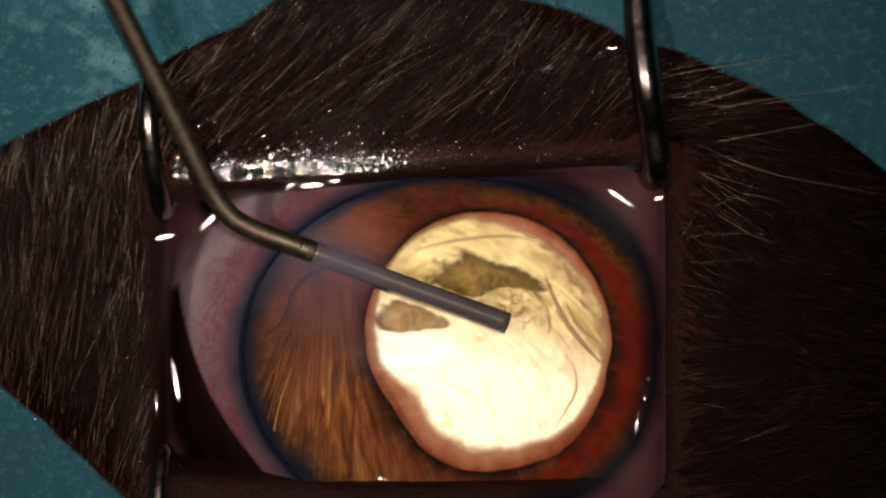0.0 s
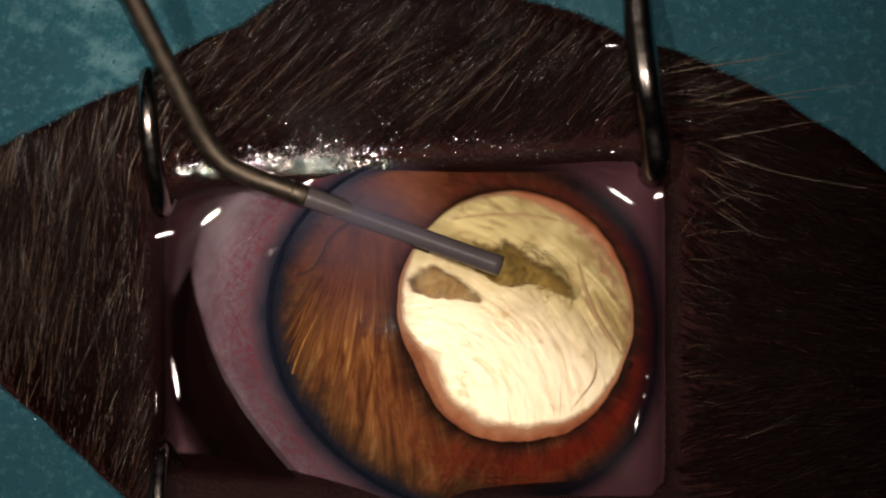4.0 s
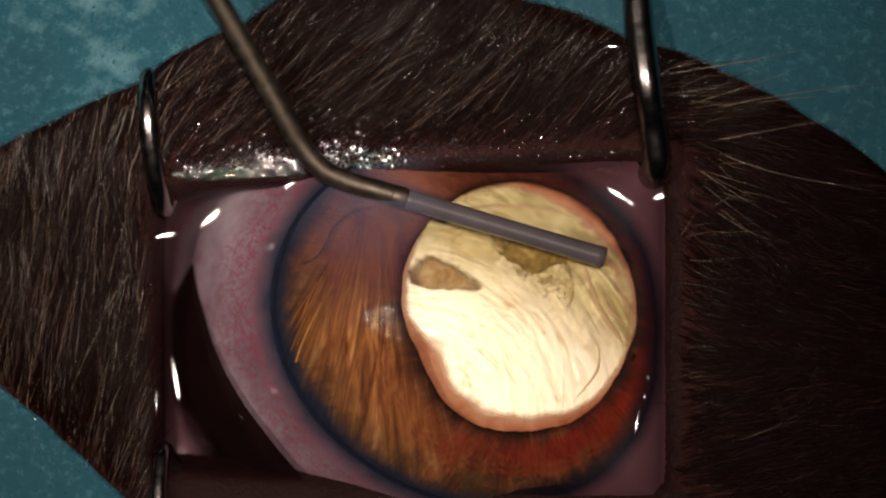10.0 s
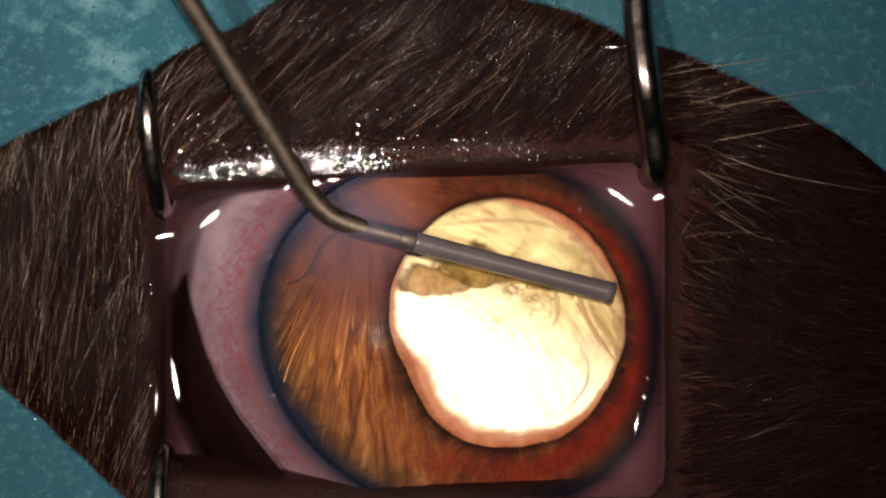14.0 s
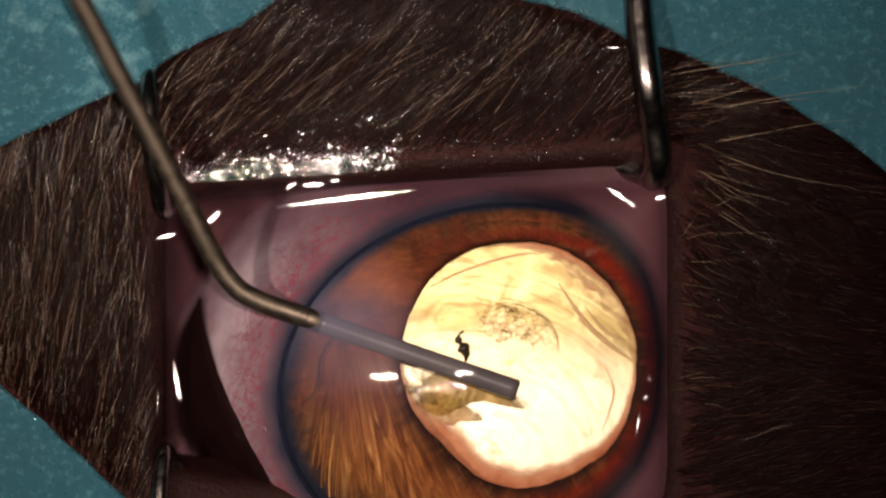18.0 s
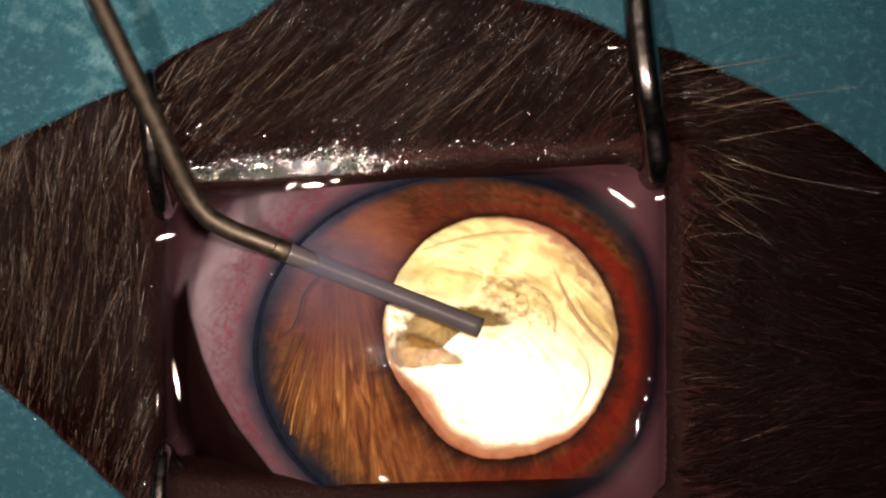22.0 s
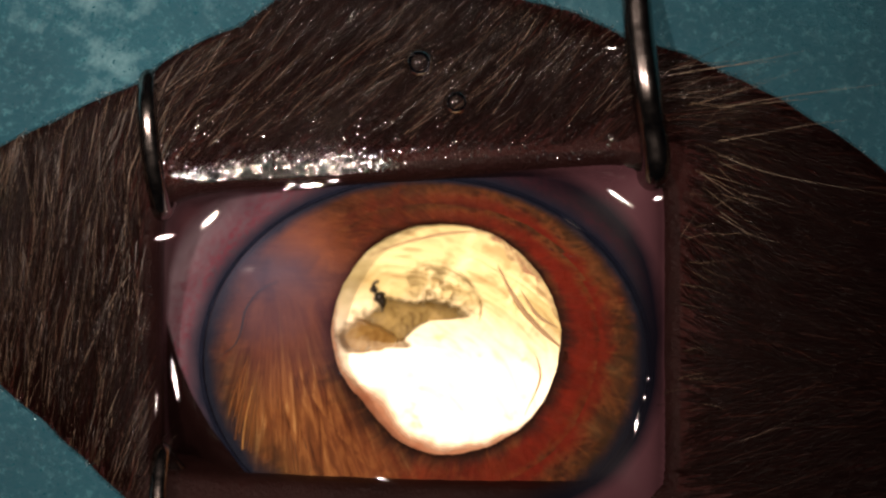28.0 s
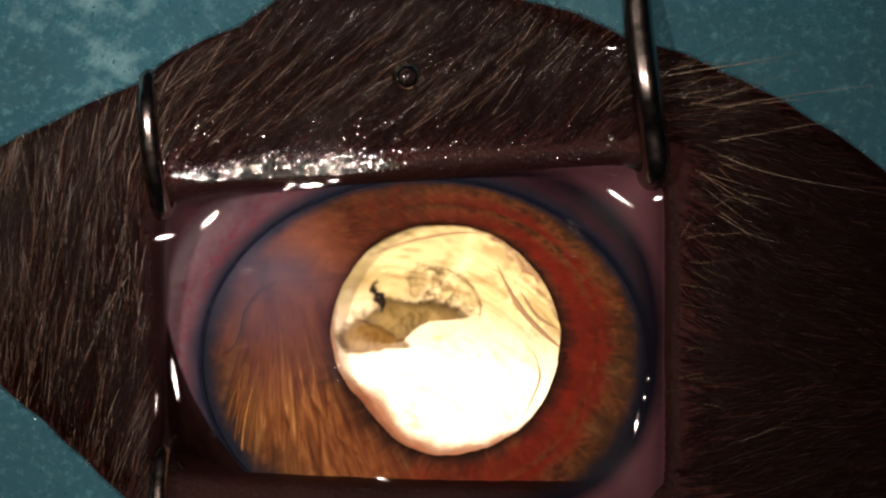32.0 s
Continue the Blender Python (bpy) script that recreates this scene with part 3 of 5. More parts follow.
def build_eye():
    n = 200
    polars = [LIMB_ANGLE + (math.pi * 0.98 - LIMB_ANGLE) * (i / 40) ** 1.25 for i in range(41)]
    verts = [globe_point(2 * math.pi * j / n, p) for p in polars for j in range(n)]
    me = mesh_of("eyeball", verts, grid_faces(41, n))
    uv_rings(me, 41, n, 6.0, [(p - LIMB_ANGLE) for p in polars])
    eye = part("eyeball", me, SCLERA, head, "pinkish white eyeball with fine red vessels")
    # limbus: a low dark ring
    verts = []
    ss = [0.988, 0.991, 0.994, 0.998, 1.001, 1.004]
    for s in ss:
        for j in range(n):
            a = 2 * math.pi * j / n
            x, y, z = cornea_point(a, min(s, 1.0)) if s < 1 else globe_point(a, LIMB_ANGLE + (s - 1) * 1.2, 0.03)
            verts.append((x, y, z + 0.008))
    part("limbus", mesh_of("limbus", verts, grid_faces(len(ss), n)), LIMBUS, eye, "blue-black ring round the cornea")
    ss = [i / 24 for i in range(1, 24)] + [0.995]
    verts = [cornea_point(2 * math.pi * j / n, s) for s in ss for j in range(n)]
    faces = grid_faces(len(ss), n) + [tuple(range(n))[::-1]]
    c = part("cornea", mesh_of("cornea", verts, faces), CORNEA, eye, "clear wet cornea with a bluish swollen wound")
    c.visible_shadow = False
    # iris from the pupil's edge to its root
    m = 30
    vs = [i / (m - 1) for i in range(m)]
    me = mesh_of("iris", [iris_point(2 * math.pi * j / n, v) for v in vs for j in range(n)], grid_faces(m, n))
    uv_rings(me, m, n, 6.0, vs)
    part("iris", me, IRIS, eye, "amber brown iris with radial fibres and a red inner band")
    # the pupil's margin slides in as it narrows: overlapping wedges of iris
    for q in range(WEDGES):
        mid, cols, rows = 2 * math.pi * q / WEDGES, 17, 9
        span = 1.25 * math.pi / WEDGES
        angles = [mid + span * (2 * j / (cols - 1) - 1) for j in range(cols)]
        (x0, y0, _), (x1, y1, _) = iris_point(mid, 0), iris_point(mid, 1)
        reach = min(0.95, 1.45 / math.hypot(x1 - x0, y1 - y0))
        levels = [reach * i / (rows - 1) for i in range(rows)]
        verts = []
        for v in levels:
            for a in angles:
                x, y, z = iris_point(a, v)
                verts.append((x, y, z + 0.035 + (0.035 + 0.010 * (q % 3)) * (1 - (v / reach) ** 4)))
        me = mesh_of("pupil_margin", verts, grid_faces(rows, cols, False))
        layer = me.uv_layers.new(name="polar")
        for loop in me.loops:
            i, j = divmod(loop.vertex_index, cols)
            layer.data[loop.index].uv = (6.0 * angles[j] / (2 * math.pi), levels[i])
        margin.append((mid, part("pupil_margin", me, IRIS, eye)))
    verts, faces = [], []
    rng = random.Random(7)
    for q in range(60):
        a0, r0 = math.radians(rng.uniform(-104, -52)), rng.uniform(4.6, 6.0)
        r1 = r0 + rng.uniform(1.5, 5.0)
        base = len(verts)
        for k in range(9):
            d = r0 + (r1 - r0) * k / 8
            a = a0 + 0.006 * math.sin(k * 0.9 + q)
            x, y, r = -6.4 + d * math.cos(a), 4.2 + d * math.sin(a), rng.uniform(0.02, 0.04) * math.sin(math.pi * (k + 0.7) / 9.4)
            inside = (x / PUPIL_A) ** 2 + (y / PUPIL_B) ** 2 < 1.6 or ((x - LIMB_C[0]) / LIMB_A) ** 2 + ((y - LIMB_C[1]) / LIMB_B) ** 2 > 0.9
            z = 0.06
            sx, sy = -math.sin(a), math.cos(a)
            verts += [(x + sx * r, y + sy * r, z - 0.02), (x + sx * r * 0.5, y + sy * r * 0.5, z + r * 1.2), (x - sx * r * 0.5, y - sy * r * 0.5, z + r * 1.2), (x - sx * r, y - sy * r, z - 0.02)]
            if k and not inside:
                b = base + 4 * k
                faces += [(b - 4 + w, b - 3 + w, b + 1 + w, b + w) for w in range(3)]
    tagged(part("iris_fibres", mesh_of("iris_fibres", verts, faces), FIBRE, eye, "raised ochre fibres of the iris"), kind="stuff")
    # lens filling the pupil, with the salmon rim of its capsule
    ss = [i / 16 for i in range(1, 17)]
    verts = [(5.35 * s * math.cos(2 * math.pi * j / 96), 5.75 * s * math.sin(2 * math.pi * j / 96), lens_z(5.35 * s * math.cos(2 * math.pi * j / 96), 5.75 * s * math.sin(2 * math.pi * j / 96))) for s in ss for j in range(96)]
    part("lens", mesh_of("lens", verts, grid_faces(16, 96) + [tuple(range(96))[::-1]]), LENS, eye, "lens with the eye's pale yellow light reflex put into its colour")
    verts = []
    for k in range(8):
        for i in range(180):
            a = math.radians(2 * i)
            w = math.exp(-((2 * i - 228) / 52) ** 2) + 0.5 * math.exp(-((2 * i - 295) / 45) ** 2) + 0.45 * math.exp(-((2 * i - 78) / 36) ** 2) + 0.03
            w *= 1 + 0.45 * noise.noise(Vector((math.cos(a) * 2, math.sin(a) * 2, 1)))
            f = pupil_scale(a) * 1.03 - k / 7 * (0.085 + 0.20 * w)
            x, y = PUPIL_A * f * math.cos(a), PUPIL_B * f * math.sin(a)
            verts.append((x, y, lens_z(x, y) + 0.07 + 0.12 * (1 - k / 7)))
    me = mesh_of("capsule_rim", verts, grid_faces(8, 180))
    uv_rings(me, 8, 180, 1.0, [k / 7 for k in range(8)])
    part("capsule_rim", me, CAPSULE, eye, "salmon rim of the torn capsule")
    verts = []
    for i in range(40):
        a = math.radians(-12 + 112 * i / 39)
        w = math.sin(math.pi * i / 39)
        for k in range(6):
            f = 1.0 - k / 5 * (0.05 + 0.15 * w * (1 + 0.6 * noise.noise(Vector((i * 0.35, 2, 0)))))
            f *= pupil_scale(a)
            x, y = PUPIL_A * 1.03 * f * math.cos(a), PUPIL_B * 1.03 * f * math.sin(a)
            verts.append((x, y, lens_z(x, y) + 0.05 + 0.06 * math.sin(math.pi * k / 5)))
    part("capsule_flap", mesh_of("capsule_flap", verts, grid_faces(40, 6, False)), PEACH, eye, "peach coloured flap of folded capsule")
    verts, faces = [], []
    rng = random.Random(12)
    for q in range(38):
        a = math.radians(rng.uniform(128, 218))
        pol = LIMB_ANGLE + rng.uniform(0.05, 0.12)
        da, dp = rng.gauss(0, 0.012), rng.uniform(0.006, 0.02)
        line = []
        for k in range(14):
            line.append(Vector(globe_point(a, pol, 0.005)))
            a += da + rng.gauss(0, 0.012)
            pol += dp * rng.uniform(0.3, 1.4)
        me = tube("vessel", line, rng.uniform(0.005, 0.012), 5)
        base = len(verts)
        verts += [tuple(v.co / MM) for v in me.vertices]
        faces += [tuple(base + w for w in p.vertices) for p in me.polygons]
        bpy.data.meshes.remove(me)
    tagged(part("blood_vessels", mesh_of("blood_vessels", verts, faces), VESSEL, eye, "fine red blood vessels"), kind="stuff")
    return eye


eye = build_eye()
EYE_Z = -0.35
GLOBE_C = ((787 - 784) / PX + LIMB_C[0], (441 - 605) / PX + LIMB_C[1], EYE_Z - GLOBE * math.cos(LIMB_ANGLE))


def temple_fold():
    """Sheet of conjunctiva added at the temple's corner, lying over the cornea's edge."""
    rows, cols, verts = 25, 90, []
    for i in range(rows):
        f = 0.87 + 0.024 * i
        for j in range(cols):
            a = math.radians(-100 + 200 * j / (cols - 1))
            c, q = math.cos(a), math.sin(a)
            x, y, _ = W(858 + 301 * f * math.copysign(abs(c) ** 0.84, c), 605 - 297 * f * math.copysign(abs(q) ** 0.84, q))
            inside = max(0.0, -lid_gap(x, y))
            verts.append((x, y, 0.05 + 0.9 * (1 - math.exp(-inside * 2.2)) + 0.02 * noise.noise(Vector((x, y, 3)))))
    me = mesh_of("conjunctival_fold", verts, grid_faces(rows, cols, False))
    layer = me.uv_layers.new(name="polar")
    for loop in me.loops:
        i, j = divmod(loop.vertex_index, cols)
        layer.data[loop.index].uv = (j / (cols - 1), i / 15)
    return part("conjunctival_fold", me, TEMPLE_FOLD, head, "pink fold of conjunctiva, blue-black rim painted as limbus and lid shade")


fold = temple_fold()


def inner_membrane():
    """The dark membrane that lies over the white in the inner corner: height, its free edge, its width."""
    rows, verts, k = [(500, 280, 4), (560, 288, 45), (640, 312, 88), (700, 338, 115), (760, 374, 145), (835, 432, 190), (900, 488, 225)], [], 14
    ys = [r[0] for r in rows]
    m = 34
    for i in range(m):
        py = 500 + 400 * i / (m - 1)
        edge, wide = np.interp(py, ys, [r[1] for r in rows]), np.interp(py, ys, [r[2] for r in rows])
        for j in range(k):
            x, y, z = W(edge - wide * j / (k - 1), py)
            dx, dy = x - GLOBE_C[0], (y - GLOBE_C[1]) * LIMB_A / LIMB_B
            z = GLOBE_C[2] + math.sqrt(max(4, 11.55 ** 2 - dx * dx - dy * dy)) + 0.30 * min(1, j / 2)
            verts.append((x - GLOBE_C[0], y - GLOBE_C[1], z - GLOBE_C[2]))
    me = mesh_of("third_eyelid", verts, grid_faces(m, k, False))
    layer = me.uv_layers.new(name="depth")
    for loop in me.loops:
        i, j = divmod(loop.vertex_index, k)
        layer.data[loop.index].uv = (np.interp(500 + 400 * i / (m - 1), ys, [r[2] for r in rows]) * j / (k - 1) / 200, i / m)
    return me


membrane = part("third_eyelid", inner_membrane(), PIGMENT, head, "dark brown pigmented third eyelid")


def clump(name, seed, sx, sy, sz, rough, n=40):
    """A ragged flattened lump in mm."""
    verts = []
    rows = 14
    for i in range(rows):
        t = math.pi * (i + 0.5) / rows
        for j in range(n):
            a = 2 * math.pi * j / n
            d = Vector((math.sin(t) * math.cos(a), math.sin(t) * math.sin(a), math.cos(t)))
            r = 1 + rough * noise.noise(d * 1.6 + Vector((seed, 0, 0))) + 0.5 * rough * noise.noise(d * 4.5 + Vector((0, seed, 0)))
            verts.append((d.x * sx * r, d.y * sy * r, d.z * sz * r))
    return mesh_of(name, verts, grid_faces(rows, n) + [tuple(range(n))[::-1], tuple((rows - 1) * n + j for j in range(n))])


def shred(name, seed, outline, h):
    """A thin ragged flake; outline: x, upper and lower edge in mm."""
    verts, rows, cols = [], 16, 72
    xs, up, low = [p[0] for p in outline], [p[1] for p in outline], [p[2] for p in outline]
    mid, half = (xs[0] + xs[-1]) / 2, (xs[-1] - xs[0]) / 2
    for i in range(rows):
        r = (i + 0.3) / (rows - 0.7)
        for j in range(cols):
            a = 2 * math.pi * j / cols
            w = 1 + 0.16 * noise.noise(Vector((math.cos(a) * 3, math.sin(a) * 3, seed)))
            x0 = mid + half * math.cos(a)
            top, bottom = np.interp(x0, xs, up), np.interp(x0, xs, low)
            x = mid + half * math.cos(a) * r * w
            y = (top + bottom) / 2 * r + (top - bottom) / 2 * math.copysign(abs(math.sin(a)) ** 0.6, math.sin(a)) * r * w
            verts.append((x, y, h * (1 - r * r) * (1 + 0.8 * noise.noise(Vector((x * 2.5, y * 2.5, seed))))))
    me = mesh_of(name, verts, grid_faces(rows, cols) + [tuple(range(cols))[::-1]])
    uv_rings(me, rows, cols, 1.0, [(i + 0.3) / (rows - 0.7) for i in range(rows)])
    return me


OLIVE_EDGE = [(-2.5, 0.3, -0.5), (-1.9, 1.0, -1.05), (-1.0, 1.35, -1.15), (-0.2, 1.15, -0.8), (0.5, 0.9, -0.25), (1.4, 0.8, -0.05), (2.4, 0.5, -0.25), (3.1, 0.1, -0.2)]
olive = part("cortex_fragment", shred("cortex_fragment", 3.1, OLIVE_EDGE, 0.05), OLIVE, eye, "olive translucent shred of lens cortex")
tan = part("cortex_flap", shred("cortex_flap", 8.4, [(-1.5, 0.5, -0.5), (-0.9, 0.9, -1.0), (0.2, 0.8, -0.9), (1.2, 0.5, -0.6), (1.9, 0.2, -0.2)], 0.03), TAN, eye, "tan flap of lens cortex")


def hook():
    line = spline([(0.02, -0.62, 0), (0.10, -0.30, 0), (0.0, 0.02, 0.02), (-0.14, 0.30, 0.02), (-0.10, 0.50, 0), (0.08, 0.60, 0)], 8)
    return tube("pigment_clump", line, lambda t: 0.045 + 0.20 * math.sin(math.pi * min(1, t * 1.25)) ** 2 * (0.8 + 0.9 * noise.noise(Vector((t * 7, 1, 2)))), 8)


ink = part("pigment_clump", hook(), INK, eye, "black clump of pigment")


def scribble():
    """Loose capsule: a foam of thin irregular loops under long bounding arcs, with a few dark grains."""
    verts, faces = [], []
    rng = random.Random(4)
    lines = []
    while len(lines) < 46:
        u, v = rng.uniform(-1.3, 1.35), rng.uniform(-0.75, 0.8)
        if (u / 1.35) ** 2 + (v / 0.8) ** 2 > 1:
            continue
        cx, cy, r, k = u, v - 0.32 * u, rng.uniform(0.07, 0.24), rng.uniform(0, 9)
        span = rng.choice((6.5, 6.5, 4.2, 3.0))
        a0 = rng.uniform(0, 6.28)
        line = []
        for i in range(22):
            a = a0 + span * i / 21
            w = 1 + 0.75 * noise.noise(Vector((math.cos(a) * 1.2, math.sin(a) * 1.2, k)))
            line.append(Vector((cx + r * w * 1.35 * math.cos(a), cy + r * w * math.sin(a), 0.03 * math.sin(3 * a + k))))
        lines.append((line, rng.uniform(0.006, 0.014)))
    for lift, r in ((0.0, 0.016), (0.16, 0.010), (-0.14, 0.011)):
        arc = [(-1.25, 0.55), (-0.7, 0.98), (0.0, 0.92), (0.75, 0.52), (1.25, 0.0), (1.5, -0.62), (1.42, -0.95)]
        lines.append((spline([(x, y - lift, 0.02) for x, y in arc], 7), r))
    for line, r in lines:
        me = tube("strand", line, lambda t: r * (1 + 0.6 * noise.noise(Vector((t * 9, r * 900, 0)))), 5)
        base = len(verts)
        verts += [tuple(v.co / MM) for v in me.vertices]
        faces += [tuple(base + q for q in p.vertices) for p in me.polygons]
        bpy.data.meshes.remove(me)
    for q in range(26):
        x, y, r = rng.gauss(0.2, 0.6), rng.gauss(0.15, 0.3), rng.uniform(0.012, 0.035)
        base = len(verts)
        for k in range(4):
            for i in range(7):
                a, t = 6.2832 * i / 7, 0.3 + 0.8 * k
                verts.append((x + r * math.sin(t) * math.cos(a), y - 0.32 * x + r * math.sin(t) * math.sin(a), r * math.cos(t)))
        faces += [tuple(base + w for w in f) for f in grid_faces(4, 7)] + [tuple(base + i for i in range(7))[::-1]]
    return mesh_of("capsule_strands", verts, faces)


strands = part("capsule_strands", scribble(), STRAND, eye, "foam of thin olive loops of loose capsule")

def fold_line(points, r):
    return tube("capsule_fold", spline(points, 8), lambda t: r * (0.25 + math.sin(math.pi * t)), 8)


FOLDS = [([(2.0, 2.9), (2.5, 1.9), (3.1, 1.0), (3.9, 0.2), (4.5, -0.3)], 0.075), ([(2.9, 1.9), (3.5, 1.0), (4.3, 0.5)], 0.05), ([(-3.0, 3.2), (-1.5, 3.75), (0.2, 4.1), (1.6, 4.15)], 0.04), ([(3.4, -0.4), (3.6, -1.4), (3.0, -2.8)], 0.03)]
for pts, r in FOLDS:
    part("capsule_fold", fold_line([(x, y, lens_z(x, y) + 0.03) for x, y in pts], r), FOLD, eye, "tan fold in the capsule")
wound = [(-6.3, 2.3), (-7.0, 1.9), (-7.5, 1.2), (-7.65, 0.5), (-7.9, -0.1), (-8.4, -0.5)]
part("wound_edge", tube("wound_edge", spline([(x, y, 0.30) for x, y in wound], 8), lambda t: 0.010 + 0.026 * math.sin(math.pi * t), 8), WOUND, eye, "blue-grey edge of the cut in the cornea")

# ---- the drape with its opening ----
HOLE = [(490, 0), (600, -70), (740, -110), (860, -60), (920, 0), (1110, 70), (1290, 135), (1440, 215), (1568, 305), (1700, 450), (1720, 700), (1500, 1000),
        (900, 1150), (400, 1050), (225, 882), (150, 810), (80, 745), (0, 680), (-80, 600), (-110, 450), (-80, 320), (0, 260), (100, 215), (245, 150), (300, 105), (430, 45)]
HOLE_C = W(784, 470)
hole_polar = []
for hx, hy in HOLE:
    q = W(hx, hy)
    hole_polar.append((math.atan2(q[1] - HOLE_C[1], q[0] - HOLE_C[0]) % (2 * math.pi), math.hypot(q[0] - HOLE_C[0], q[1] - HOLE_C[1])))
hole_polar.sort()
HOLE_A = np.array([p[0] for p in hole_polar])
HOLE_D = np.array([p[1] for p in hole_polar])


def hole_radius(a):
    return float(np.interp(a % (2 * math.pi), HOLE_A, HOLE_D, period=2 * math.pi))


def build_drape():
    n = 320
    steps = [0, 0.05, 0.15, 0.4, 0.8, 1.3, 2, 3, 4, 5, 6, 7, 8, 9, 10, 12, 14, 17, 20, 24, 30, 38, 48, 60, 75, 90]
    verts = []
    for under in (1, 0):
        for s in (reversed(steps) if under else steps):
            for j in range(n):
                a = 2 * math.pi * j / n
                r = hole_radius(a) + 0.05 * noise.noise(Vector((math.cos(a), math.sin(a), 0)) * 14) + s
                x, y = HOLE_C[0] + r * math.cos(a), HOLE_C[1] + r * math.sin(a)
                d = lid_gap(x, y)
                z = head_height(d) + 0.35 + 0.35 * min(1, s / 2) if d < 36 else head_height(36) + 0.7 - (d - 36) * 1.1
                z = max(z, TABLE_Z + 0.6)
                z += (0.5 * noise.noise(Vector((x, y, 0)) * 0.12) + 0.12 * noise.noise(Vector((x, y, 3)) * 0.45)) * min(1, s / 3)
                verts.append((x, y, z - 0.22 * under * min(1, s / 0.15)))
    return mesh_of("surgical_drape", verts, grid_faces(2 * len(steps), n))


drape = tagged(part("surgical_drape", build_drape(), DRAPE), "teal non-woven surgical drape with a cut opening over the eye", "drape")


def hem():
    line = []
    for j in range(361):
        a = 2 * math.pi * j / 360
        r = hole_radius(a) + 0.05 * noise.noise(Vector((math.cos(a), math.sin(a), 0)) * 14)
        x, y = HOLE_C[0] + r * math.cos(a), HOLE_C[1] + r * math.sin(a)
        line.append(Vector((x, y, head_height(lid_gap(x, y)) + 0.30)))
    return tube("cut_edge", line, lambda t: 0.05 + 0.04 * noise.noise(Vector((t * 90, 0, 0))), 7)


part("cut_edge", hem(), EDGE, drape, "frayed cut edge")


def fringe(count, seed):
    """Loose fibres that stand out from the cut edge."""
    rng, verts, faces = random.Random(seed), [], []
    for q in range(count):
        a = rng.uniform(0, 2 * math.pi)
        r = hole_radius(a) + rng.uniform(-0.02, 0.12)
        x, y = HOLE_C[0] + r * math.cos(a), HOLE_C[1] + r * math.sin(a)
        way, ln, w = a + math.pi + rng.gauss(0, 1.0), rng.uniform(0.05, 0.22), rng.uniform(0.006, 0.011)
        base, bend = len(verts), rng.gauss(0, 0.8)
        for k in range(4):
            z = head_height(lid_gap(x, y)) + 0.38 + 0.12 * k / 3
            sx, sy = -math.sin(way) * w, math.cos(way) * w
            verts += [(x + sx, y + sy, z), (x, y, z + w * 1.4), (x - sx, y - sy, z)]
            x, y, way = x + math.cos(way) * ln / 3, y + math.sin(way) * ln / 3, way + bend / 3
            if k:
                b = base + 3 * k
                faces += [(b - 3 + i, b - 3 + (i + 1) % 3, b + (i + 1) % 3, b + i) for i in range(3)]
    return mesh_of("fringe", verts, faces)


tagged(part("fringe", fringe(1500, 5), FUZZ, drape, "pale loose fibres of the cut edge"), kind="stuff")


def on_drape(x, y):
    d = lid_gap(x, y)
    s = math.hypot(x - HOLE_C[0], y - HOLE_C[1]) - hole_radius(math.atan2(y - HOLE_C[1], x - HOLE_C[0]))
    z = head_height(d) + 0.35 + 0.35 * min(1, s / 2)
    return z + (0.5 * noise.noise(Vector((x, y, 0)) * 0.12) + 0.12 * noise.noise(Vector((x, y, 3)) * 0.45)) * min(1, s / 3), s


table = tagged(part("table_top", mesh_of("table_top", [(-400, -300, TABLE_Z), (400, -300, TABLE_Z), (400, 300, TABLE_Z), (-400, 300, TABLE_Z), (-400, -300, TABLE_Z - 40), (400, -300, TABLE_Z - 40), (400, 300, TABLE_Z - 40), (-400, 300, TABLE_Z - 40)],
               [(0, 1, 2, 3), (7, 6, 5, 4), (0, 4, 5, 1), (1, 5, 6, 2), (2, 6, 7, 3), (3, 7, 4, 0)], False), TABLE), "covered operating table top under the drape", "table", kind="structure")

# ---- fur ----
FLOW = [(100, 300, 80), (60, 600, 84), (230, 450, 88), (100, 780, 80), (400, 190, 42), (600, 60, 38), (700, 170, 40), (900, 90, 52), (1000, 230, 50), (1250, 120, 12), (1300, 300, -25),
        (1350, 580, -18), (1300, 760, 18), (1460, 450, -8), (1460, 830, 12), (1220, 450, -40), (500, 880, -70), (800, 880, -80)]
FLOW_W = [(*W(x, y)[:2], math.radians(a)) for x, y, a in FLOW]


def flow(x, y):
    c = s = 0.0
    for fx, fy, a in FLOW_W:
        w = 1 / ((x - fx) ** 2 + (y - fy) ** 2 + 0.6) ** 1.5
        c += w * math.cos(a)
        s += w * math.sin(a)
    return math.atan2(s, c)


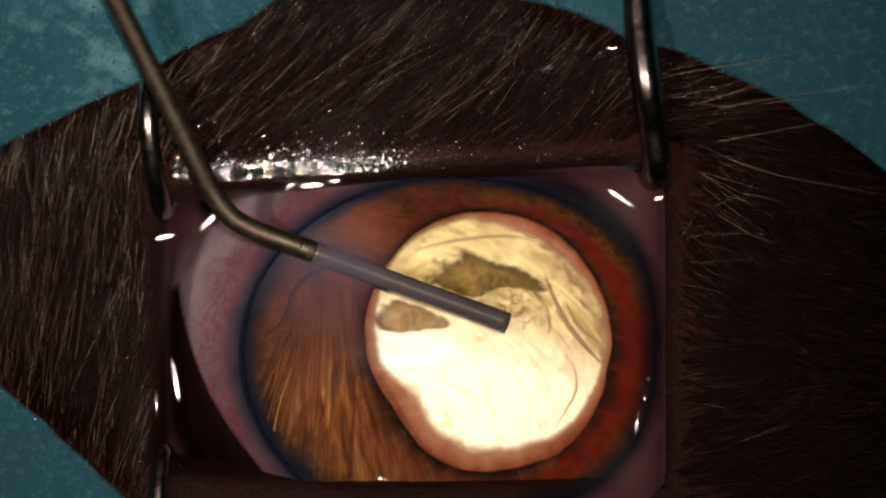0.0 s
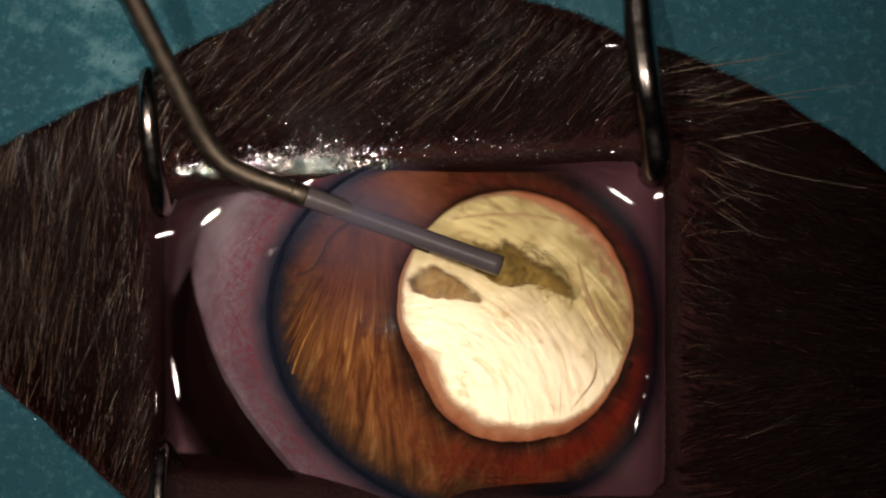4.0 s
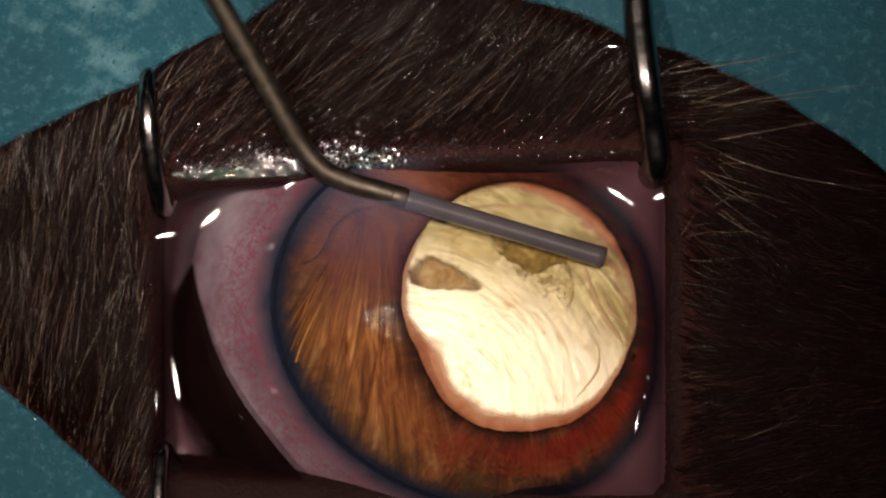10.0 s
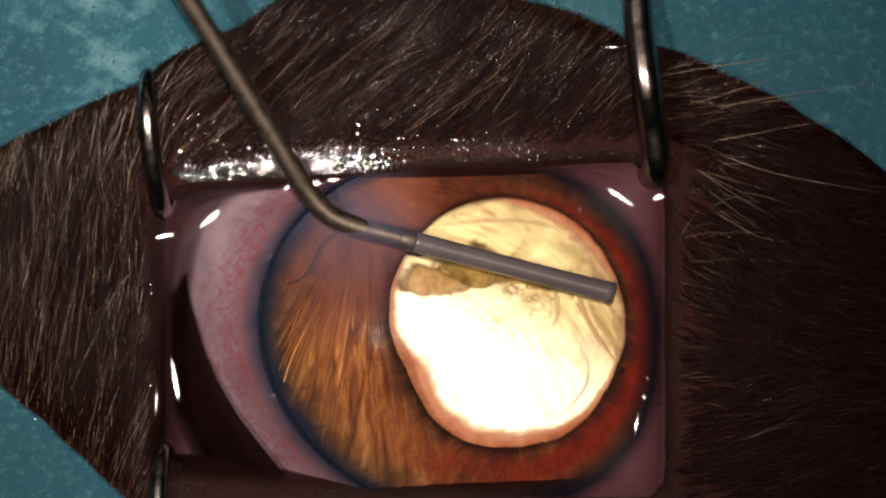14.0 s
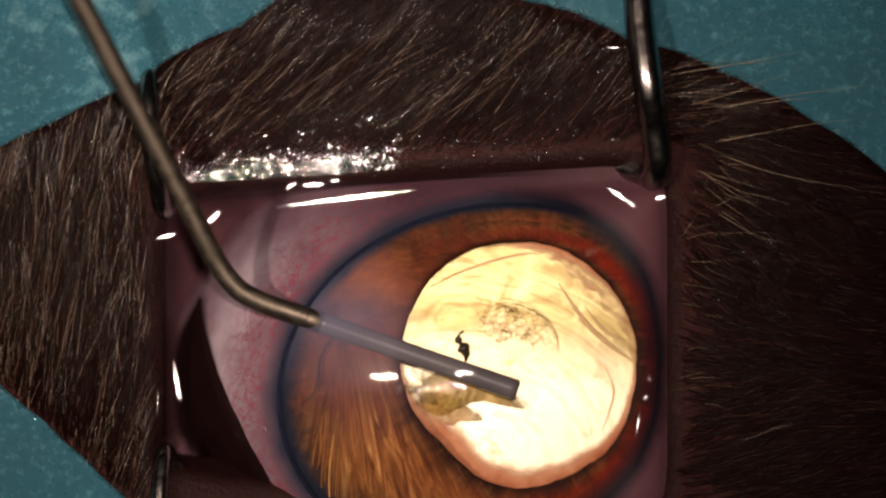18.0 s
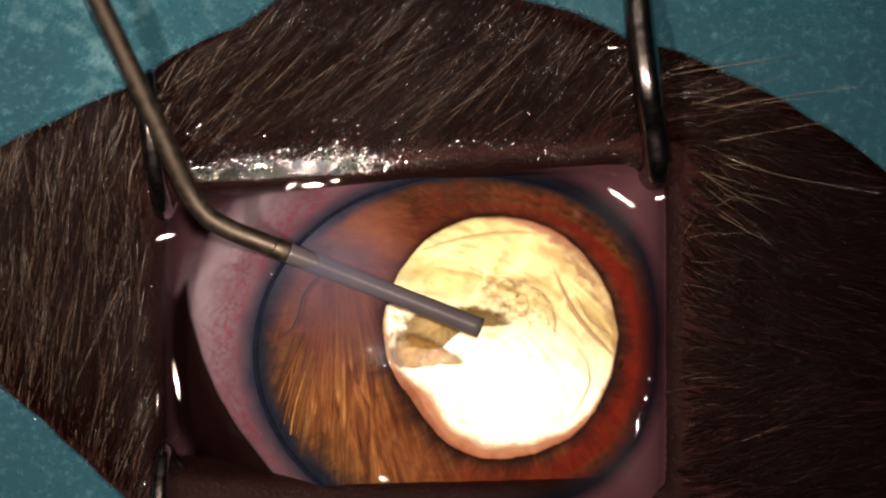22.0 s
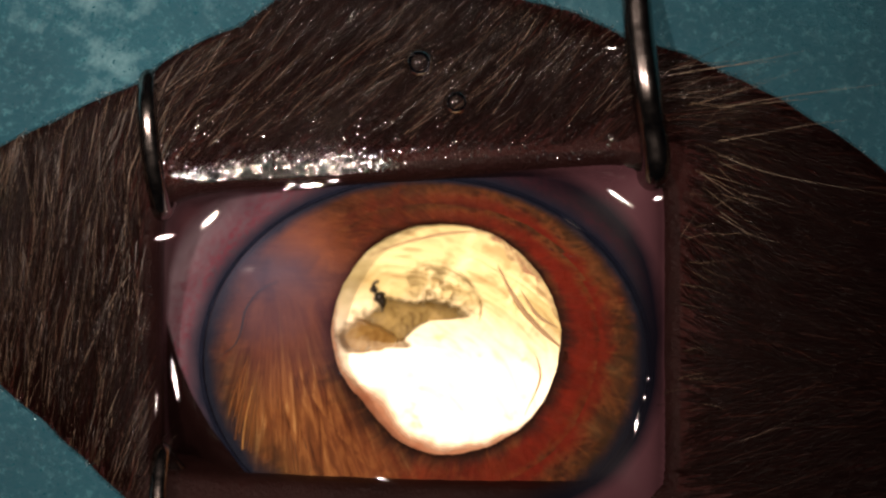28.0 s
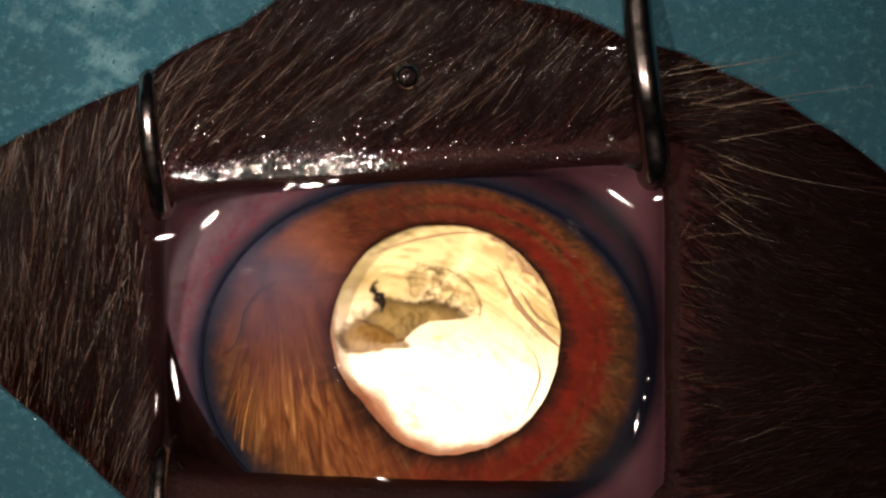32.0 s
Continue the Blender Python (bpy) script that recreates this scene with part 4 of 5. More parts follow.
def hair_mesh(name, count, seed, length, radius, lift, bald):
    rng = random.Random(seed)
    verts, faces = [], []
    made = 0
    while made < count:
        x, y = rng.uniform(-19.5, 19.5), rng.uniform(-12, 13)
        d = lid_gap(x, y)
        if d < bald(x, y) or math.hypot(x - HOLE_C[0], y - HOLE_C[1]) > hole_radius(math.atan2(y - HOLE_C[1], x - HOLE_C[0])) + 1.0:
            continue
        made += 1
        grow = min(1.0, 0.35 + d / 5)
        ln = length * grow * rng.uniform(0.6, 1.35)
        clumped = noise.noise(Vector((x, y, seed)) * 0.9) * 0.35
        a = flow(x, y) + rng.gauss(0, 0.13) + clumped
        bend = rng.gauss(0, 0.12)
        li = lift * rng.uniform(0.5, 1.5)
        r0 = radius * rng.uniform(0.7, 1.3)
        px, py = x, y
        base = len(verts)
        seg = 5
        for k in range(seg + 1):
            t = k / seg
            out = math.hypot(px - HOLE_C[0], py - HOLE_C[1]) > hole_radius(math.atan2(py - HOLE_C[1], px - HOLE_C[0])) - 0.1
            z = head_height(lid_gap(px, py)) + (-0.5 if out else 0.02) + (0 if out else 1) * li * math.sin(min(1, t * 1.2) * 1.6) * ln * 0.25
            r = r0 * (1 - 0.85 * t)
            sx, sy = -math.sin(a), math.cos(a)
            verts += [(px + sx * r, py + sy * r, z), (px, py, z + r * 1.3), (px - sx * r, py - sy * r, z)]
            a += bend / seg
            px += math.cos(a) * ln / seg
            py += math.sin(a) * ln / seg
            if k:
                b = base + 3 * k
                for q in range(3):
                    w = (q + 1) % 3
                    faces.append((b - 3 + q, b - 3 + w, b + w, b + q))
    return mesh_of(name, verts, faces)


def bald_rim(x, y):
    return 0.5 if x < -9 else 0.75 if y > 2 else 0.5 + 0.35 * noise.noise(Vector((x, y, 6)))


def sparse_rim(x, y):
    """Few guard hairs at the temple, many by the nose."""
    k = noise.noise(Vector((x * 3, y * 3, 8)))
    if y > 7.4 and k > -0.15:
        return 99
    return 99 if x > 8.6 and k > -0.5 or x > 11.5 else 0.6 if x < -9 else 1.3


tagged(part("fur", hair_mesh("fur", 15000, 11, 3.4, 0.026, 0.5, bald_rim), FUR, head, "short dense dark brown fur, damp and clumped"), kind="stuff")
tagged(part("guard_hair", hair_mesh("guard_hair", 2500, 29, 3.6, 0.0105, 0.8, sparse_rim), FUR_PALE, head, "longer glinting guard hairs"), kind="stuff")


def ochre_zone(x, y):
    return 0.5 if x < -10.6 and noise.noise(Vector((x * 1.2, y * 0.4, 4))) > -0.1 else 99


tagged(part("ochre_hair", hair_mesh("ochre_hair", 420, 37, 2.6, 0.042, 0.5, ochre_zone), FUR_OCHRE, head, "thick ochre-tipped hairs by the nose"), kind="stuff")


def wet_band():
    """The bald, wet strip of the upper lid."""
    verts, m, k = [], 90, 12
    for i in range(m):
        x = -10.3 + 8.6 * i / (m - 1)
        top = 1.25 * math.sin(math.pi * min(1, 0.12 + i / (m - 1) * 0.9)) + 0.25 + 0.35 * noise.noise(Vector((x * 1.8, 0, 2)))
        for j in range(k):
            d = 0.12 + top * j / (k - 1)
            y = slant(x, BOX_C[1] + BOX_H[1])[1] + d
            verts.append((x, y, head_height(d) + 0.05 - 0.06 * (j == k - 1) + 0.03 * noise.noise(Vector((x, y, 0)) * 2.5)))
    return mesh_of("wet_lid_skin", verts, grid_faces(m, k, False))


part("wet_lid_skin", wet_band(), GLISTEN, head, "glistening wet strip of bare lid skin")

# ---- eyelid speculum ----
speculum = tagged(new("eyelid_speculum"), "polished steel wire speculum holding the lids apart", "speculum")
right = [W(1118, -320, 1.0), W(1122, -100, 1.65), W(1130, 30, 2.1), W(1145, 150, 2.45), W(1157, 230, 1.85), W(1163, 284, 1.5), W(1157, 312, 0.9), W(1130, 304, -0.1), W(1000, 280, -1.0),
         W(720, 290, -1.3), W(420, 316, -1.0), W(310, 340, -0.5), W(288, 372, 0.2), W(280, 340, 0.9), W(268, 270, 1.5), W(262, 200, 1.6), W(263, 150, 1.0), W(265, 118, 0.3)]
part("upper_wire", tube("upper_wire", spline(right, 10), lambda t: 0.55 - 0.17 * min(1, max(0, t - 0.42) * 3), 20), STEEL, speculum)
part("lower_wire", tube("lower_wire", spline([W(285, 1000, 1.6), W(280, 900, 1.5), W(284, 830, 1.1), W(290, 800, 0.6), W(300, 815, 0.0), W(330, 850, -0.6)], 10), 0.34, 20), STEEL, speculum, "lower wire hook")

# ---- the aspiration handpiece: origin at its bend, x along the tip ----
TIP = 528 / PX
tool = tagged(new("aspiration_handpiece"), "bent steel irrigation and aspiration tip entering the eye", "surgical instrument")
BEND = math.radians(180 - 44)


def shaft_point(l, z):
    return Vector((math.cos(BEND) * l, math.sin(BEND) * l, z))


line = [shaft_point(l, 0.1 + 0.30 * l) for l in (13.9, 11, 8, 6, 4, 2.4)] + [shaft_point(1.25, 0.42), Vector((0.12, 0.20, 0.16)), Vector((1.2, 0, -0.02)), Vector((2.4, 0, -0.14)), Vector((3.2, 0, -0.24))]
part("shaft", tube("shaft", spline(line, 8), 0.395, 24), TUBE, tool, "dull grey-brown steel tube with a bend")
part("joint", tube("joint", spline([(2.9, 0, -0.2), (3.25, 0, -0.24), (3.5, 0, -0.27)], 4), lambda t: 0.42 - 0.04 * abs(t - 0.5), 24), TUBE, tool, "slightly raised collar")
part("tip", tube("tip", spline([(3.3, 0, -0.25), (6, 0, -0.62), (9, 0, -1.0), (TIP, 0, -1.28)], 8), lambda t: 0.40 - 0.03 * math.sin(math.pi * t), 24), SLEEVE, tool, "grey soft sleeve over the aspiration tube")
part("tip_port", tube("tip_port", spline([(TIP - 0.55, 0.0, -1.0), (TIP - 0.2, 0.0, -1.02)], 4), 0.16, 16), INK, tool, "dark aspiration port")
part("handle", tube("handle", spline([shaft_point(l, 0.1 + 0.30 * l) for l in (13.5, 14.0, 14.8, 17, 30, 60, 110)], 6), lambda t: 0.45 + 0.4 * min(1, t * 5) + 2.0 * max(0, t - 0.3), 24), GRIP, tool, "pale plastic handle")

# ---- long stiff hairs at the temple ----
WHISKERS = [(1178, 135, 1323, 111, 1437, 88), (1200, 128, 1330, 112, 1380, 110), (1261, 194, 1411, 168, 1580, 147), (1266, 198, 1330, 179, 1362, 172), (1338, 185, 1400, 178, 1440, 176), (1261, 254, 1411, 225, 1515, 211),
            (1258, 252, 1330, 240, 1372, 236), (1256, 269, 1380, 311, 1580, 347), (1240, 306, 1310, 352, 1380, 391), (1277, 292, 1320, 293, 1350, 300), (1313, 342, 1360, 352, 1406, 368), (1265, 366, 1295, 352, 1325, 350),
            (1275, 375, 1310, 400, 1330, 425), (1200, 120, 1260, 112, 1310, 108), (1205, 420, 1225, 390, 1236, 372), (1270, 380, 1340, 420, 1400, 432)]
for x0, y0, x1, y1, x2, y2 in WHISKERS:
    line = spline([Vector(W(x0, y0, 0.9)), Vector(W(x1, y1, 1.5)), Vector(W(x2, y2, 1.8))], 8)
    part("whisker", tube("whisker", line, lambda t: (0.014 if x2 > 1425 else 0.009) * (1.05 - t), 6), WHISKER, head, "long pale stiff hair")

# ---- drops on the lids and on the drape ----
def beads(name, spots):
    """Small drops: place, radii and turn."""
    verts, faces = [], []
    rows, cols = 5, 8
    for (x, y, z), rx, ry, rz, a in spots:
        base = len(verts)
        for i in range(rows):
            t = math.pi * 0.5 * (i + 0.15) / (rows - 0.3)
            for j in range(cols):
                p = 2 * math.pi * j / cols
                u, v = rx * math.sin(t) * math.cos(p), ry * math.sin(t) * math.sin(p)
                verts.append((x + u * math.cos(a) - v * math.sin(a), y + u * math.sin(a) + v * math.cos(a), z + rz * math.cos(t)))
        faces += [tuple(base + q for q in f) for f in grid_faces(rows, cols)] + [tuple(base + j for j in range(cols))[::-1]]
    return mesh_of(name, verts, faces)


rng = random.Random(21)
spots = []
while len(spots) < 720:
    x, y = rng.uniform(-11.0, 6.8), rng.gauss(4.4, 0.9)
    d = lid_gap(x, y)
    if 0.15 < d < 4.5 and y > 2.2 and rng.random() < 1.1 - d / 5:
        r = rng.uniform(0.024, 0.056) * (1.8 if rng.random() < 0.12 else 1) * (0.6 if x > -1 else 0.9)
        spots.append(((x, y, head_height(d) + 0.03 + 0.22 * min(1, d / 2) * rng.random()), r, r * rng.uniform(1, 2.2), r * 0.14, rng.uniform(0, 3.1)))
while len(spots) < 5060:
    x = -10.2 + 8.6 * rng.random() ** 0.75
    if x > -5.2 + 1.9 * abs(rng.gauss(0, 1)):
        continue
    d = 0.22 + abs(rng.gauss(0, 0.5)) * (0.5 + 0.6 * (x + 10.4) / 7.6)
    y = slant(x, BOX_C[1] + BOX_H[1])[1] + d
    r = rng.uniform(0.014, 0.042)
    spots.append(((x, y, head_height(d) + 0.06), r, r * rng.uniform(1, 1.8), r * 0.13, rng.uniform(0, 3.1)))
while len(spots) < 5250:
    x, d = rng.uniform(-3.0, 3.4), abs(rng.gauss(0.95, 0.18))
    r = rng.uniform(0.012, 0.05) * rng.random() + 0.012
    spots.append(((x, slant(x, BOX_C[1] + BOX_H[1])[1] + d, head_height(d) + 0.05), r, r * rng.uniform(1, 1.8), r * 0.16, rng.uniform(0, 3.1)))
while len(spots) < 5450:
    x, y = rng.uniform(-16.6, -10.4), rng.uniform(-9, 5)
    d = lid_gap(x, y)
    if d > 0.2:
        r = rng.uniform(0.02, 0.045)
        spots.append(((x, y, head_height(d) + 0.25 * rng.random()), r * 1.3, r * 2.4, r * 0.3, 1.4))
tagged(part("moisture", beads("moisture", spots), DROPLET, head, "tiny glinting drops of water on the lid"), kind="stuff")
spots = []
while len(spots) < 520:
    x, y = rng.uniform(-17, 17), rng.uniform(-10, 10)
    z, s = on_drape(x, y)
    if s < 0.1:
        continue
    if x > 0:
        spots.append(((x, y, z), rng.uniform(0.009, 0.017), rng.uniform(0.04, 0.11), 0.0034, rng.gauss(0.45, 0.4)))
    elif noise.noise(Vector((x, y, 1)) * 0.5) > rng.uniform(-0.3, 0.3):
        r = rng.uniform(0.015, 0.035)
        spots.append(((x, y, z), r, r * rng.uniform(1, 3), 0.008, rng.gauss(-0.6, 0.6)))
tagged(part("moisture", beads("moisture", spots), WET_FIBRE, drape, "glinting wet fibres"), kind="stuff")

# ---- pools of fluid against the lids, added to carry lamp glints ----
POOLS = [(1142, 712, 0.95, 9, 15, 0), (1148, 676, 0.95, 8, 12, 0),
         (1172, 332, 0.95, 18, 12, 0), (676, 853, 0.3, 30, 12, -15), (1095, 85, 1.5, 24, 9, -4)]


def pool(l, w):
    """A shallow drop, half lengths in mm."""
    verts, rows, cols = [], 8, 28
    for i in range(rows):
        r = (i + 0.4) / (rows - 0.6)
        for j in range(cols):
            a = 2 * math.pi * j / cols
            x, y = l * r * math.cos(a), w * r * math.sin(a)
            verts.append((x, y, min(l, w) * 0.075 * (1 - r * r) + 0.006 * noise.noise(Vector((x * 2, y * 2, l)))))
    return mesh_of("tear_pool", verts, grid_faces(rows, cols) + [tuple(range(cols))[::-1]])


# place, height, direction in degrees, length, arch: fluid added along the lids for glints
MENISCI = [(311, 675, -0.2, -80, 76, 34, 0.065), (275, 688, 0.25, -88, 100, 40, 0.045), (512, 331, 0.15, 38, 22, 12, 0.05), (552, 328, 0.15, 5, 38, 22, 0.06), (591, 320, 0.15, 4, 15, 12, 0.05), (628, 315, 0.15, 4, 11, 9, 0.04), (664, 312, 0.15, 4, 11, 9, 0.04), (730, 302, 0.15, 4, 8, 6, 0.03), (772, 299, 0.15, 4, 9, 7, 0.035), (809, 294, 0.15, 4, 9, 7, 0.035), (1098, 350, 1.15, -33, 60, 30, 0.11), (1166, 351, 1.0, 18, 20, 9, 0.08), (372, 390, 0.0, 42, 44, 24, 0.065), (290, 420, 0.3, 15, 40, 20, 0.05), (1127, 752, 1.1, 80, 48, 16, 0.032)]


def meniscus(x, y, z, a, l, bow, w):
    """A low ridge of fluid, l long and w wide, facing the lamp."""
    tx, ty = math.cos(a), math.sin(a)
    verts, rows, cols = [], 9, 32
    for i in range(rows):
        r = (i + 0.4) / (rows - 0.6)
        for j in range(cols):
            p = 2 * math.pi * j / cols
            u, v = l / 2 * r * math.cos(p), w * r * math.sin(p)
            px, py = x + tx * u - ty * v, y + ty * u + tx * v
            verts.append((px, py, z - ((3 - x) * (px - x) + (6 - y) * (py - y)) / 202 - u * u / (2 * bow) - v * v / 8 + 0.0015 * noise.noise(Vector((px, py, 0)) * 3)))
    return mesh_of("tear_meniscus", verts, grid_faces(rows, cols) + [tuple(range(cols))[::-1]])


for px, py, z, a, l, bow, r in MENISCI:
    x, y, z = W(px, py, z)
    ob = part("tear_meniscus", meniscus(x, y, z, math.radians(a), l / PX, bow, r), WATER, head, "glinting thread of clear fluid along the lid")
    ob.visible_shadow = False

# long thread added for a light streak, sliding out from under the upper lid
thread_at = W(610, 354, 0.1)
thread = part("tear_meniscus", meniscus(*thread_at, math.radians(7), 250 / PX, 190, 0.08), WATER, head, "long glinting thread of clear fluid")
thread.visible_shadow = False

pools = []
for px, py, z, l, w, a in POOLS:
    ob = part("tear_pool", pool(l / PX, w / PX), WATER, head, "shallow pool of clear fluid")
    x, y, z = W(px, py, z)
    ob.matrix_local = pose(x * MM, y * MM, z * MM, -0.8, 0.4, a)
    pools.append(ob)
    ob.visible_shadow = False


# ---- bubbles on the fur ----
def bubble(r):
    verts, rows, cols = [], 14, 28
    for i in range(rows):
        t = math.pi * 0.62 * (i + 0.3) / (rows - 0.7)
        for j in range(cols):
            a = 2 * math.pi * j / cols
            verts.append((r * math.sin(t) * math.cos(a), r * math.sin(t) * math.sin(a), r * math.cos(t)))
    return mesh_of("bubble", verts, grid_faces(rows, cols) + [tuple(range(cols))[::-1]])


bubbles = []
for r in (0.57, 0.50):
    ob = tagged(part("bubble", bubble(r), BUBBLE), "clear round fluid bubble resting on the wet fur", "bubble", "bubbles on the fur")
    ob.visible_shadow = False
    bubbles.append(ob)

# ---- short pale lashes on the temple's lid ----
# root, direction in degrees, number and reach of each tuft
TUFTS = [(1188, 142, 8, 8, 215), (1205, 186, 9, 12, 250), (1222, 176, 2, 7, 130), (1240, 246, 14, 9, 200), (1252, 262, -20, 9, 190), (1246, 300, -34, 8, 150),
         (1236, 352, -12, 7, 110), (1232, 352, 62, 5, 70), (1222, 420, 4, 9, 120), (1218, 480, -8, 9, 130), (1214, 548, 8, 8, 105), (1212, 612, -4, 8, 95), (1206, 680, 6, 7, 90), (1200, 736, -10, 6, 80)]
rng = random.Random(55)
for tx, ty, angle, count, reach in TUFTS:
    for k in range(count):
        px, py = tx + rng.gauss(8, 20), ty + rng.gauss(0, 15)
        a, ln = math.radians(angle + rng.gauss(0, 13)), reach * rng.uniform(0.25, 1.0)
        p0 = Vector(W(px, py, 0.72))
        p2 = Vector(W(px + ln * math.cos(a), py - ln * math.sin(a), 1.05 + ln / 260))
        mid = (p0 + p2) / 2 + Vector((rng.gauss(0, 0.06), rng.gauss(0, 0.06), 0.25))
        part("lash", tube("lash", spline([p0, mid, p2], 4), lambda t: 0.0085 * (1.1 - t), 5), LASH, head)

# ---- what moves ----
# seconds, centre of the pupil, turn of the eye about its axis (degrees, clockwise)
EYE = [(0, 860, 609, 6), (0.5, 840, 570, 8), (1, 870, 573, 12), (1.5, 876, 576, 10), (2, 898, 605, 8), (2.5, 884, 598, 7), (3, 896, 567, 14), (3.5, 912, 556, 17),
       (5.5, 858, 640, -6), (6, 847, 655, -9), (6.5, 848, 650, -8), (7, 867, 623, 2), (7.5, 848, 630, 0), (8, 870, 684, -8), (8.5, 894, 630, -2), (9, 855, 604, 5), (9.5, 862, 612, 4),
       (10, 913, 548, 15), (10.5, 960, 532, 20), (11, 1007, 556, 24), (11.5, 952, 562, 18), (12, 902, 622, 2), (12.5, 916, 560, 15), (13, 957, 545, 20), (13.5, 985, 536, 22),
       (14, 892, 576, 14), (14.5, 834, 614, 4), (16.5, 856, 604, 4), (17, 892, 629, 3), (17.5, 898, 624, 2), (18, 917, 650, -6), (18.5, 886, 655, -10), (19, 886, 668, -13), (19.5, 858, 672, -13),
       (20, 871, 687, -14), (20.5, 874, 690, -14), (21, 880, 692, -14), (21.5, 860, 665, -9), (22, 882, 602, 4), (22.5, 912, 588, 6), (23, 906, 608, 5), (23.5, 880, 600, 5), (24, 845, 575, 9),
       (24.5, 840, 550, 11), (25, 854, 558, 11), (25.5, 800, 595, 4), (27.5, 781, 598, 0), (28, 787, 605, 0), (32, 786, 606, 0)]
# seconds, the bend of the handpiece, the slope of its tip (degrees)
TOOL = [(0, 400, 390, 20.1), (0.5, 388, 326, 19), (1, 374, 299, 17.5), (1.5, 404, 325, 19.5), (2, 446, 390, 20), (2.5, 478, 392, 20), (3, 489, 302, 16.3), (3.5, 405, 262, 18),
        (5.5, 360, 505, 21), (6, 312, 527, 21), (6.5, 305, 508, 21), (7, 284, 386, 20.3), (7.5, 375, 445, 20), (8, 350, 561, 22.8), (8.5, 390, 492, 20.5), (9, 255, 341, 21.4), (9.5, 356, 429, 21.5),
        (10, 560, 305, 16.5), (10.5, 548, 214, 18), (11, 573, 209, 13.8), (11.5, 540, 300, 15.5), (12, 458, 464, 17), (12.5, 404, 288, 18), (13, 395, 182, 16), (13.5, 520, 244, 14.5),
        (14, 574, 387, 14.5), (14.5, 392, 456, 19), (16.5, 400, 410, 19), (17, 396, 457, 18.4), (17.5, 414, 474, 19), (18, 411, 517, 19.2), (18.5, 408, 560, 21), (19, 407, 593, 21.3),
        (19.5, 400, 615, 22.5), (20, 417, 640, 22.2), (20.5, 443, 666, 21), (21, 438, 650, 21.5), (21.5, 372, 548, 21.5), (22, 356, 387, 21.5), (22.5, 485, 380, 22.5), (23, 488, 446, 21.4),
        (23.5, 452, 450, 23), (24, 396, 339, 22.6), (24.5, 295, 232, 22.5), (25, 108, 154, 25.4), (25.5, 112, 35, 24), (26.5, -500, -500, 26), (27.5, -900, -900, 26), (32, -900, -900, 26)]
# seconds, the head's small shifts as the eye is pushed
NUDGE = [(0, 0, 0), (2.5, 1, 1), (3.5, 0, -5), (5.5, -1, -1), (8, 1, 1), (9.5, 0, 0), (10, 0, -3), (10.5, 0, -12), (11, -1, -12), (11.5, 0, -4), (12, -1, 0), (12.5, -1, -3), (13, -1, -12),
         (13.5, 0, -9), (14, -1, -2), (14.5, -1, 0), (17.5, -2, -1), (18, 2, -1), (19, 0, 1), (20, 4, 1), (21, 3, 0), (21.5, 0, 1), (22.5, 3, -2), (23.5, 1, 0), (24.5, -6, -2), (25, -5, -2),
         (25.5, -2, 0), (27.5, -1, 0), (32, -1, 0)]
# seconds and place on the lens, from the pupil's centre in mm, and turn: the loose lens matter
DRIFT_OLIVE = [(0, -0.3, 2.3, 0), (2, -0.1, 2.2, 10), (3.5, 0.2, 2.2, 0), (5.5, -2.4, -1.3, -20), (6, -2.5, -1.4, -20), (7, -0.3, 0.5, 12), (8, -2.3, -1.5, -15), (9, -0.5, 1.4, 0), (10, 0.6, 2.2, 10),
               (11, 1.0, 2.6, 35), (12, 0.0, 1.9, 0), (13, 0.4, 2.6, 35), (14, -0.9, 1.8, 0), (17, -1.0, 1.0, 5), (18, -2.2, -0.9, -15), (19, -2.3, -1.6, -20), (20, -2.2, -2.1, -20), (21, -2.0, -2.2, -20), (22, -1.9, 0.3, 10),
               (23, -1.6, -0.2, 0), (24, -1.5, 1.0, -10), (25, -1.0, 1.3, -12), (27.5, -1.5, 0.7, 8), (32, -1.5, 0.7, 8)]
DRIFT_TAN = [(0, -3.0, 0.6, 0), (3.5, -2.8, 1.0, 0), (5.5, -2.8, -1.8, -30), (7, -2.9, -0.4, 10), (8, -2.6, -2.6, -30), (9, -3.0, 0.5, 0), (12, -3.0, 0.6, 0), (13, -3.0, 1.4, 20), (14.5, -3.1, 0.5, 0), (18, -2.9, -1.4, -20),
             (21, -2.6, -2.4, -25), (22.5, -2.9, 0.1, 0), (25, -2.9, 0.8, 0), (27.5, -2.9, 0.1, -10), (32, -2.9, 0.1, -10)]
DRIFT_INK = [(5.5, -2.3, 1.3, 0), (6.5, -2.2, 1.3, 0), (7, -1.9, 1.8, 0), (8, -1.85, 0.9, 0), (18, -1.9, 0.9, 0), (19, -2.2, 0.35, 10), (20, -2.6, -0.4, 0), (21, -1.4, -2.2, 0), (27.5, -2.5, 1.7, 10), (32, -2.5, 1.7, 10)]
UNDER_TIP = (0, 0.5, 1, 1.5, 2, 2.5, 3, 3.5, 9, 9.5, 10, 10.5, 11, 11.5, 12, 12.5, 13, 13.5, 14, 14.5, 16.5, 17, 22, 22.5, 23, 23.5, 24)
DRIFT_STRANDS = [(0, 0.9, 1.6, 0), (3.5, 0.8, 1.9, 0), (5.5, 0.0, 1.6, 10), (9, 0.4, 1.8, 0), (13, 1.3, 1.6, -30), (14.5, 0.3, 1.6, 0), (19, 0.2, 1.4, 0), (23, 0.8, 1.4, 0), (27.5, -0.1, 1.9, 0), (32, -0.1, 1.9, 0)]


